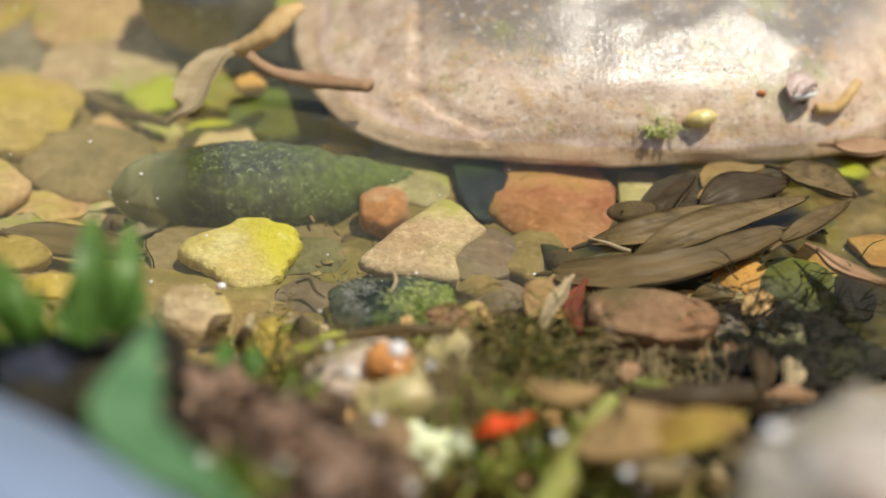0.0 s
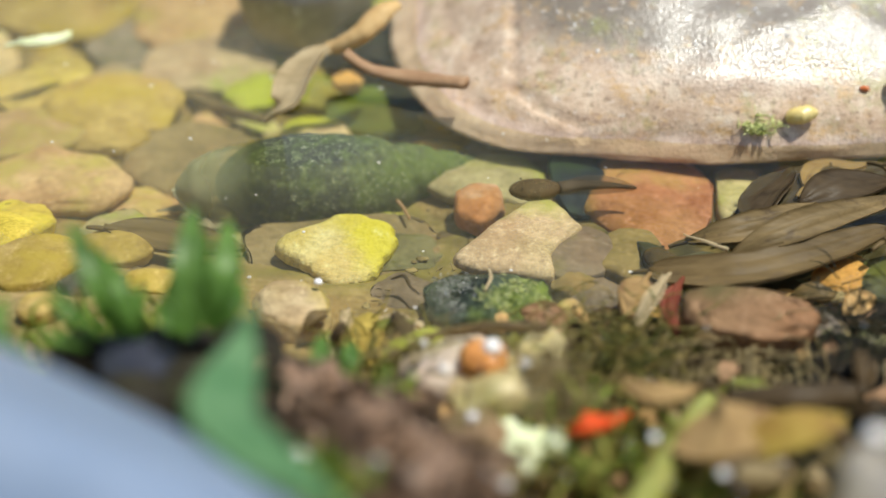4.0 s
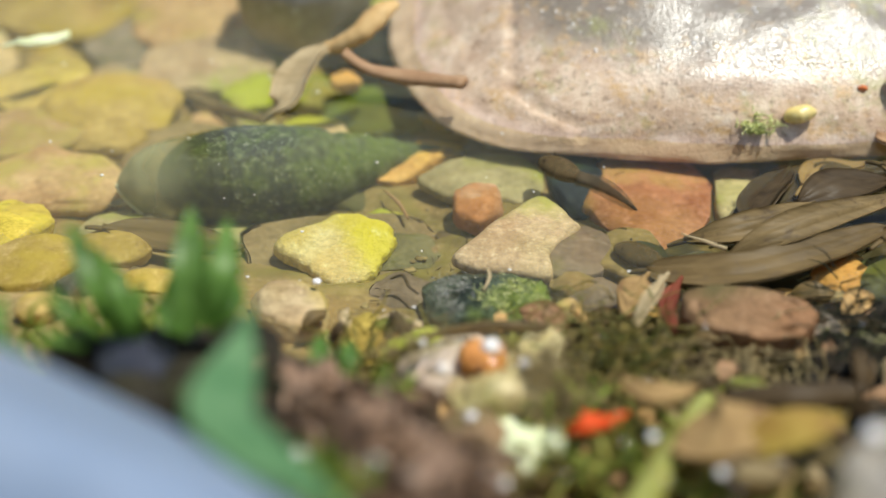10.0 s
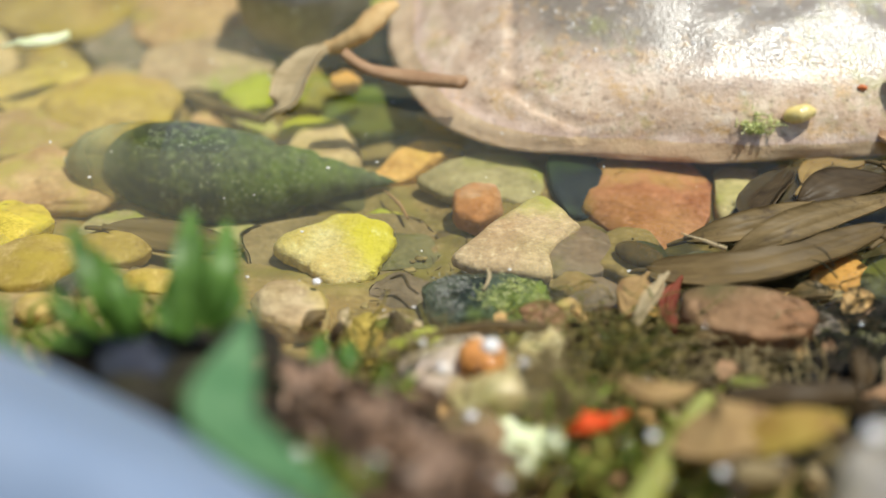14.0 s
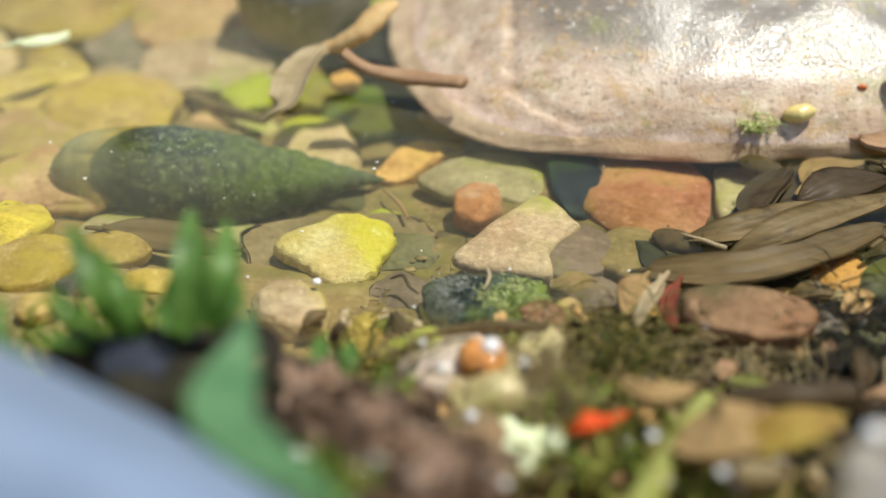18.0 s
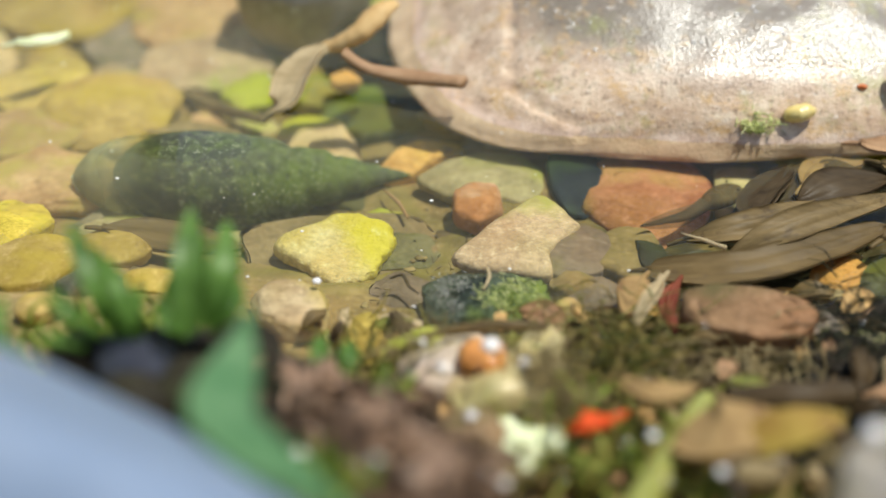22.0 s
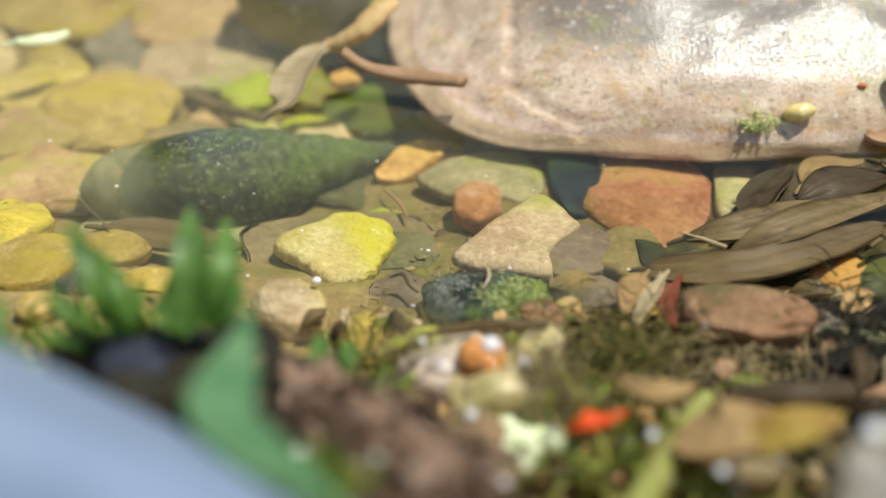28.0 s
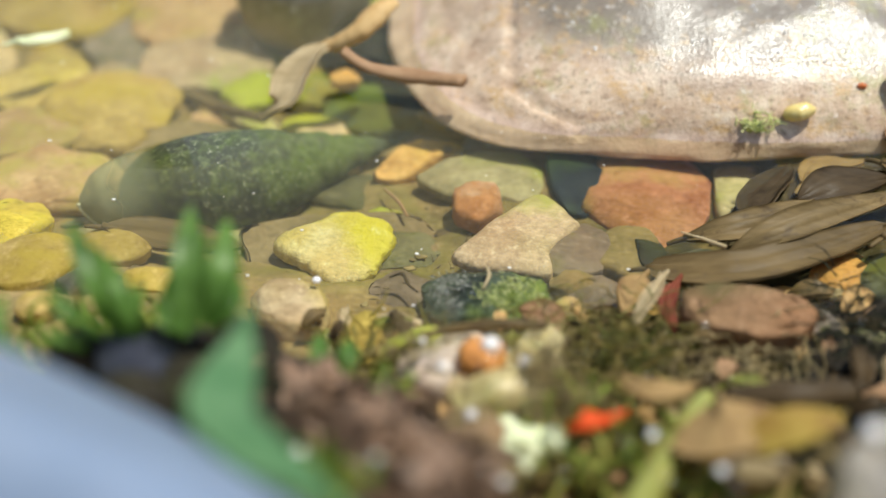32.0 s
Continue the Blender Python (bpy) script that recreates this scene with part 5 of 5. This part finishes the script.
def scatter_pebbles():
    """Pebbles that pave the pond bed between the larger ones; warm ochres on one side, darker browns on the other."""
    r = random.Random(5)
    spots = [(o.location.x, o.location.y, max(o.dimensions.x, o.dimensions.y) / 2) for o in scene.objects if o.type == "MESH" and o.name.startswith(("pebble", "brick_frag", "prop"))]
    kinds = [mesh_object("pebble", *stone_data(oval(11.5, 9.5, 6, 200 + k), 0.0026, 200 + k, 4), OCHRE) for k in range(6)]
    made = 0
    bpy.context.view_layer.update()
    for _ in range(6000):
        x, y = r.uniform(-0.10, 0.10), r.uniform(0.100, 0.235)
        rad = r.uniform(0.0030, 0.0062) * (1.35 if y > 0.15 else 1)
        if any((x - u) ** 2 + (y - v) ** 2 < (0.74 * (rad + w)) ** 2 for u, v, w in spots):
            continue
        if y < 0.142 and x > -0.03 and r.random() < 0.75:
            continue
        spots.append((x, y, rad))
        warm = 0.5 - x * 12 + (y - 0.13) * 6 + r.uniform(-0.45, 0.45)
        mat = r.choice((OCHRE, YELLOW, PINK, OCHRE, TAN, OLIVE)) if warm > 0.55 else r.choice((SILT, TAN, UMBER, ORANGE, MOSSY, DARKOLIVE))
        src = kinds[made] if made < len(kinds) else None
        ob = src or new("pebble", kinds[made % len(kinds)].data)
        s = rad / 0.005
        ob.matrix_world = Matrix.LocRotScale((x, y, bed(x, y) + (0.0004 if y > 0.142 else -0.0004)), Euler((r.uniform(-0.15, 0.15), r.uniform(-0.15, 0.15), r.uniform(0, 6.28))), (s, s * r.uniform(0.8, 1.0), s * r.uniform(0.8, 1.1)))
        ob.material_slots[0].link = "OBJECT"
        ob.material_slots[0].material = mat
        tagged(ob, "sunken pebble on the silty pond bed", "stone", "pebbles on the pond bed")
        made += 1
        if made >= 240:
            break


def scatter_gravel():
    r = random.Random(9)
    vs, fs = BALLS[2]
    verts, faces = [], []
    for _ in range(2600):
        x, y = r.uniform(-0.085, 0.085), r.uniform(0.066, 0.22)
        if y < 0.078 or (x < -0.008 and y < 0.105) or (x > 0.030 and y < 0.122):
            continue
        s = 0.0002 + 0.0006 * r.random() ** 3
        k = len(verts)
        sx, sy, sz = s * r.uniform(0.6, 1.6), s * r.uniform(0.6, 1.4), s * r.uniform(0.25, 0.5)
        z = bed(x, y) + sz * 0.5
        o = Vector((r.uniform(0, 50), r.uniform(0, 50), 0))
        verts += [Vector((x + v.x * sx, y + v.y * sy, z + v.z * sz)) * 1 + v * s * 0.6 * noise.noise(v * 1.7 + o) for v in vs]
        faces += [[i + k for i in f] for f in fs]
    tagged(mesh_object("gravel", verts, faces, GRAVEL), "fine brown and ochre gravel on the pond bed", "gravel", kind="stuff")


scatter_pebbles()
scatter_gravel()

SHELL_PROFILE = ((0.0, 0.030), (0.02, 0.052), (0.06, 0.078), (0.12, 0.103), (0.25, 0.132), (0.38, 0.146), (0.50, 0.140), (0.58, 0.124), (0.66, 0.100), (0.74, 0.077), (0.84, 0.046), (0.91, 0.026), (1.0, 0.003))


def shell_radius(t):
    for (a0, p), (b0, q) in zip(SHELL_PROFILE, SHELL_PROFILE[1:]):
        if t <= b0:
            return p + (q - p) * max(0.0, t - a0) / (b0 - a0)
    return SHELL_PROFILE[-1][1]


def build_snail(length):
    """Great pond snail: mouth towards -x, spire towards +x; the whorls meet in a spiral seam, the last one bulges to one side."""
    snail = new("pond_snail")
    rows, sides = 150, 96

    def surface(t, a0):
        r = sum(shell_radius(min(1, max(0, t + k * 0.012))) for k in range(-3, 4)) / 7
        for w in range(5):
            d = t - (1 - 0.38 * 0.64 ** (w + a0 / (2 * math.pi)))
            size = 0.64 ** w
            r *= 1 - 0.085 * math.exp(-(d / (0.013 * size + 0.004)) ** 2) + 0.05 * math.exp(-((d + 0.055 * size) / (0.034 * size)) ** 2)
        r *= 1 + 0.020 * noise.noise(Vector((t * 9, math.cos(a0) * 1.5, math.sin(a0) * 1.5))) + 0.014 * noise.noise(Vector((t * 45, math.cos(a0) * 4.5, math.sin(a0) * 4.5))) + 0.006 * noise.noise(Vector((t * 120, math.cos(a0) * 12, math.sin(a0) * 12)))
        if t > 0.97:
            r *= max(0.02, (1 - t) / 0.03)
        return r

    def place(t, a0, r):
        belly = 0.030 * math.exp(-((t - 0.52) / 0.24) ** 2)
        return Vector((t - 0.5, 1.06 * r * math.cos(a0) - belly, r * math.sin(a0)))

    verts = []
    for i in range(rows + 1):
        t = 0.115 + 0.885 * i / rows
        near = min(1.0, (t - 0.115) / 0.15)
        cap = math.sqrt(max(0.0, 1 - (1 - near) ** 2)) * 0.97
        for j in range(sides):
            a0 = 2 * math.pi * j / sides
            verts.append(place(t, a0, surface(t, a0) * (cap if near < 1 else 0.97 + 0.03 * min(1.0, (t - 0.24) / 0.08)) + 0.0005) * length)
    faces = [[i * sides + j, i * sides + (j + 1) % sides, (i + 1) * sides + (j + 1) % sides, (i + 1) * sides + j] for i in range(rows) for j in range(sides)]
    part("shell", (verts, faces), SHELL, snail)
    # the thin hood of the mouth, with growth lines; it reaches farthest over the head and recedes on the far, lower side
    top, bot = [], []
    n = 26
    for i in range(n + 1):
        s = i / n
        for j in range(sides):
            a0 = 2 * math.pi * j / sides
            tip = 0.30 * ease(math.degrees(a0), ((0, 1.0), (45, 0.0), (205, 0.0), (250, 1.0))) + 0.006 * noise.noise(Vector((math.cos(a0) * 3, math.sin(a0) * 3, 8.0)))
            t = 0.32 - (0.32 - tip) * s
            r = surface(max(0.0, t), a0) * (1.010 + 0.10 * s * s) + 0.0009 * math.sin(s * 40) * s
            r *= math.sqrt(max(0.0, 1 - (1 - min(1.0, max(0.0, t) / 0.06)) ** 2))
            p = place(t, a0, r)
            top.append(p * length)
            bot.append((p + Vector((0.003, -0.004 * math.cos(a0), -0.004 * math.sin(a0)))) * length)
    k = len(top)
    lf = []
    for i in range(n):
        for j in range(sides):
            q = [i * sides + j, i * sides + (j + 1) % sides, (i + 1) * sides + (j + 1) % sides, (i + 1) * sides + j]
            lf += [q, [x + k for x in q[::-1]]]
    for j in range(sides):
        q, w = n * sides + j, n * sides + (j + 1) % sides
        lf.append([q, w, w + k, q + k])
    lip = part("shell_lip", (top + bot, lf), LIP, snail, "pale translucent rim of the shell's mouth")
    edge = [top[n * sides + j] for j in range(20, 67, 2)]
    part("rim_edge", tube_data(edge, [0.00006, 0.00012, 0.00016, 0.0002, 0.00022, 0.00016], 8, 3), PALERIM, lip, "pale thickened edge of the rim")
    f = stone_data(oval(19, 8, 9, 4), 0.0034, 4, 3)
    part("foot", ([v + Vector((-0.0065, -0.0014, -0.0040)) for v in f[0]], f[1]), FLESH, snail, "grey-brown fleshy foot")
    h = stone_data(oval(6, 5, 8, 7), 0.0032, 7, 3)
    head = part("head", ([v + Vector((-0.0150, -0.0026, -0.0024)) for v in h[0]], h[1]), FLESH, snail, "blunt grey-brown head under the rim")
    for s in (-1, 1):
        part("tentacle", tube_data([(-0.0155, 0.0016 * s - 0.0030, -0.0016), (-0.0185, 0.0028 * s - 0.0034, -0.0020), (-0.0214, 0.0036 * s - 0.0036, -0.0026)], [0.0013, 0.0008, 0.0001], 10, 6, 0, 0, 0.35), FLESH, head, "flat pale brown triangular tentacle")
    return tagged(snail, "great pond snail with a dark green algae-covered shell", "snail")


def build_tadpole(label):
    tadpole = new("tadpole")
    vs, fs = BALLS[4]
    body = [Vector((v.x * 0.0028 * (1 - 0.12 * v.x), v.y * 0.0015 * (1 - 0.25 * v.x), v.z * 0.0010)) for v in vs]
    trunk = part("body", (body, fs), TADPOLE, tadpole)
    spine = [(0.0022, 0, 0), (0.0048, 0.0004, 0), (0.0076, 0, 0.0002), (0.0104, -0.0007, 0.0002)]
    tail = part("tail", tube_data(spine, [0.0009, 0.0007, 0.0004, 0.00015], 8, 6, 0, 0, 0.8), TAIL, tadpole)
    line = bezier(spine, 6)
    n = len(line)
    verts, faces = [], []
    for i, p in enumerate(line):
        h = 0.0012 * math.sin(math.pi * min(1, 0.12 + 0.88 * i / (n - 1))) ** 0.7
        for y in (-0.00012, 0.00012):
            verts += [p + Vector((0, y, h)), p + Vector((0, y, -h))]
    for i in range(n - 1):
        q = 4 * i
        for a0, b0 in ((0, 1), (1, 3), (3, 2), (2, 0)):
            faces.append([q + a0, q + b0, q + 4 + b0, q + 4 + a0])
    part("tail_fin", (verts, faces), FIN, tail, "thin translucent brown tail fin")
    e = [Vector(v) * 0.00012 for v in BALLS[2][0]]
    for s in (-1, 1):
        part("eye", ([v + Vector((-0.0018, 0.0009 * s, 0.00085)) for v in e], BALLS[2][1]), EYE_DARK, trunk, "small round black eye")
    return tagged(tadpole, label, "tadpole", "tadpoles")


def floating_specks():
    """Bright flecks of pollen and fine motes that lie on the water."""
    r = random.Random(31)
    vs, fs = BALLS[2]
    verts, faces = [], []
    for _ in range(110):
        x, y = r.uniform(-0.06, 0.06), r.uniform(0.088, 0.16)
        s = r.choice((0.00006, 0.00008, 0.0001, 0.00015))
        k = len(verts)
        verts += [Vector((x + v.x * s * 1.3, y + v.y * s, WATER_LEVEL + 0.0001 + v.z * s * 0.6)) for v in vs]
        faces += [[i + k for i in f] for f in fs]
    tagged(mesh_object("floating_specks", verts, faces, WHITE), "bright flecks of pollen afloat on the water", "specks", kind="stuff")


def drifting_fleck(label):
    vs, fs = BALLS[3]
    ob = mesh_object("fleck", [Vector((v.x * 0.00022, v.y * 0.00017, v.z * 0.00012)) for v in vs], fs, WHITE)
    return tagged(ob, label, "speck", "drifting flecks")


floating_specks()
fleck_a = drifting_fleck("white fleck drifting on the water above the snail")
fleck_b = drifting_fleck("white fleck drifting over the green stones")
snail = build_snail(0.0382)
tadpole_a = build_tadpole("dark brown tadpole swimming over the stones")
tadpole_b = build_tadpole("dark brown tadpole resting beside the dead leaf")
tadpole_c = build_tadpole("dark brown tadpole among the dead leaves")
tadpole_d = build_tadpole("dark brown tadpole under the cobble's edge")


def motions():
    walk(snail, [
        (0, pose(-0.0071, 0.1255, -0.0092, 0, 2.0, 6.2)),
        (1.5, pose(-0.0071, 0.1262, -0.0092, 0, 2.0, 9.5)),
        (3, pose(-0.0100, 0.1265, -0.0092, 0, 2.0, 12.2)),
        (3.5, pose(-0.0106, 0.1268, -0.0092, 0, 2.0, 11.9)),
        (6, pose(-0.0145, 0.1266, -0.0092, 0, 2.0, 7.9)),
        (8, pose(-0.0160, 0.1277, -0.0092, 4, 2.0, 11.0)),
        (9.5, pose(-0.0173, 0.1288, -0.0092, 7, 2.0, 14.0)),
        (11, pose(-0.0193, 0.1285, -0.0092, 10, 2.0, 14.5)),
        (12, pose(-0.0211, 0.1287, -0.0092, 12, 2.0, 15.6)),
        (13, pose(-0.0224, 0.1280, -0.0092, 13, 2.0, 5.4)),
        (14, pose(-0.0241, 0.1280, -0.0092, 13, 2.0, -4.1)),
        (17, pose(-0.0257, 0.1277, -0.0092, 14, 2.0, -1.2)),
        (19, pose(-0.0248, 0.1273, -0.0092, 14, 2.0, -1.2)),
        (21, pose(-0.0232, 0.1270, -0.0092, 12, 2.0, 0.9)),
        (23, pose(-0.0220, 0.1266, -0.0092, 10, 2.0, 5.4)),
        (25, pose(-0.0217, 0.1264, -0.0092, 10, 2.0, 7.3)),
        (28, pose(-0.0219, 0.1279, -0.0092, 10, 2.0, 16.7)),
        (30, pose(-0.0218, 0.1280, -0.0092, 9, 2.0, 21.0)),
        (32, pose(-0.0221, 0.1275, -0.0092, 8, 2.0, 22.7)),
    ])
    walk(tadpole_a, [
        (0, pose(0.0300, 0.1142, -0.0045, 0, 0, 6.7)),
        (1, pose(0.0279, 0.1149, -0.0045, 0, 0, 6.0)),
        (1.6, pose(0.0239, 0.1191, -0.0045, 0, 0, -38.6)),
        (2, pose(0.0196, 0.1220, -0.0045, 0, 0, -44.2)),
        (2.5, pose(0.0186, 0.1220, -0.0045, 0, 0, -66.7)),
        (3, pose(0.0169, 0.1205, -0.0045, 0, 0, -70.2)),
        (3.5, pose(0.0107, 0.1180, -0.0045, 0, 0, 5.3)),
        (5.5, pose(0.0093, 0.1175, -0.0045, 0, 0, -3.7)),
        (9.5, pose(0.0093, 0.1175, -0.0045, 0, 0, -3.7)),
        (9.9, pose(0.0123, 0.1212, -0.0045, 0, 0, -35.0)),
        (10.5, pose(0.0139, 0.1214, -0.0045, 0, 0, -89.5)),
        (10.8, pose(0.0168, 0.1212, -0.0045, 0, 0, -155.3)),
        (11.1, pose(0.0211, 0.1212, -0.0045, 0, 0, -160.2)),
        (11.5, pose(0.0309, 0.1199, -0.0045, 0, 0, -161.8)),
        (12, pose(0.0339, 0.1178, -0.0045, 0, 0, -112.9)),
        (13, pose(0.0342, 0.1199, -0.0075, 0, 0, -111.6)),
        (17, pose(0.0344, 0.1201, -0.0075, 0, 0, -117.1)),
        (23, pose(0.0355, 0.1207, -0.0075, 0, 0, -110.4)),
        (32, pose(0.0353, 0.1207, -0.0075, 0, 0, -109.8)),
    ])
    walk(tadpole_b, [
        (0, pose(0.0224, 0.1064, -0.0058, 0, 0, -54.6)),
        (8, pose(0.0219, 0.1070, -0.0058, 0, 0, -52.0)),
        (9, pose(0.0200, 0.1078, -0.0058, 0, 0, -34.4)),
        (14.5, pose(0.0202, 0.1078, -0.0058, 0, 0, -35.4)),
        (17, pose(0.0243, 0.1101, -0.0058, 0, 0, -27.8)),
        (19, pose(0.0237, 0.1099, -0.0058, 0, 0, -40.6)),
        (20, pose(0.0222, 0.1105, -0.0058, 0, 0, -75.3)),
        (20.9, pose(0.0213, 0.1104, -0.0058, 0, 0, -102.3)),
        (21.2, pose(0.0217, 0.1144, -0.0058, 0, 0, -104.4)),
        (21.6, pose(0.0264, 0.1178, -0.0058, 0, 0, -137.2)),
        (22, pose(0.0294, 0.1178, -0.0058, 0, 0, -145.4)),
        (22.5, pose(0.0314, 0.1166, -0.0058, 0, 0, -155.5)),
        (24, pose(0.0331, 0.1176, -0.0075, 0, 0, -146.3)),
        (28, pose(0.0341, 0.1181, -0.0075, 0, 0, -126.3)),
        (32, pose(0.0341, 0.1186, -0.0075, 0, 0, -119.5)),
    ])
    walk(tadpole_c, [
        (0, pose(0.0389, 0.1204, -0.0062, 0, 0, -107.9)),
        (5.5, pose(0.0356, 0.1199, -0.0062, 0, 0, -109.2)),
        (11, pose(0.0356, 0.1199, -0.0062, 0, 0, -109.2)),
        (13, pose(0.0376, 0.1223, -0.0062, 0, 0, -79.8)),
        (14, pose(0.0401, 0.1226, -0.0062, 0, 0, -82.9)),
        (14.5, pose(0.0394, 0.1222, -0.0062, 0, 0, -65.7)),
        (17, pose(0.0355, 0.1233, -0.0062, 0, 0, -35.2)),
        (18, pose(0.0354, 0.1240, -0.0062, 0, 0, -35.2)),
        (19, pose(0.0380, 0.1223, -0.0062, 0, 0, -59.5)),
        (20, pose(0.0390, 0.1226, -0.0062, 0, 0, -79.0)),
        (22, pose(0.0404, 0.1220, -0.0062, 0, 0, -86.8)),
        (25.5, pose(0.0422, 0.1215, -0.0062, 0, 0, -128.7)),
        (28, pose(0.0377, 0.1204, -0.0062, 0, 0, -108.3)),
        (32, pose(0.0368, 0.1210, -0.0062, 0, 0, -106.0)),
    ])
    walk(tadpole_d, [
        (0, pose(0.0434, 0.1194, -0.0055, 0, 0, -47.2)),
        (9, pose(0.0428, 0.1221, -0.0055, 0, 0, -23.6)),
        (13, pose(0.0439, 0.1213, -0.0055, 0, 0, -28.9)),
        (18, pose(0.0418, 0.1205, -0.0055, 0, 0, 17.9)),
        (23, pose(0.0440, 0.1221, -0.0055, 0, 0, -47.7)),
        (25.5, pose(0.0445, 0.1216, -0.0055, 0, 0, -43.6)),
        (28.5, pose(0.0431, 0.1207, -0.0055, 0, 0, 6.4)),
        (30, pose(0.0424, 0.1203, -0.0055, 0, 0, 16.5)),
        (32, pose(0.0428, 0.1194, -0.0055, 0, 0, 16.3)),
    ])
    walk(fleck_a, [
        (0, pose(-0.0221, 0.1210, -0.0044)),
        (6, pose(-0.0368, 0.1415, -0.0044)),
        (9, pose(-0.0365, 0.1205, -0.0044)),
        (13, pose(-0.0376, 0.1198, -0.0044)),
        (19, pose(-0.0383, 0.1195, -0.0044)),
        (23, pose(-0.0342, 0.1195, -0.0044)),
        (28, pose(-0.0346, 0.1179, -0.0044)),
        (32, pose(-0.0344, 0.1154, -0.0044)),
    ])
    walk(fleck_b, [
        (0, pose(-0.0193, 0.1425, -0.0044)),
        (6, pose(-0.0055, 0.1373, -0.0044)),
        (9, pose(-0.0175, 0.1388, -0.0044)),
        (11, pose(-0.0119, 0.1324, -0.0044)),
        (13, pose(-0.0127, 0.1218, -0.0044)),
        (19, pose(-0.0057, 0.1210, -0.0044)),
        (23, pose(-0.0008, 0.1129, -0.0044)),
        (32, pose(-0.0026, 0.1062, -0.0044)),
    ])
    walk(floating_leaf, [
        (0, pose(0.0547, 0.1263, -0.0041, 0, 0, 0)),
        (5.5, pose(0.0526, 0.1266, -0.0041, 0, 0, 0)),
        (9, pose(0.0479, 0.1272, -0.0041, 0, 0, -6)),
        (14, pose(0.0483, 0.1274, -0.0041, 0, 0, -6)),
        (17, pose(0.0468, 0.1268, -0.0041, 0, 0, -3)),
        (19, pose(0.0452, 0.1261, -0.0041, 0, 0, 0)),
        (21, pose(0.0446, 0.1259, -0.0041, 0, 0, 0)),
        (23, pose(0.0471, 0.1252, -0.0041, 0, 0, 4)),
        (25.5, pose(0.0469, 0.1261, -0.0041, 0, 0, 0)),
        (28, pose(0.0468, 0.1272, -0.0041, 0, 0, -5)),
        (30, pose(0.0476, 0.1277, -0.0041, 0, 0, -8)),
        (32, pose(0.0490, 0.1272, -0.0041, 0, 0, -6)),
    ])


motions()
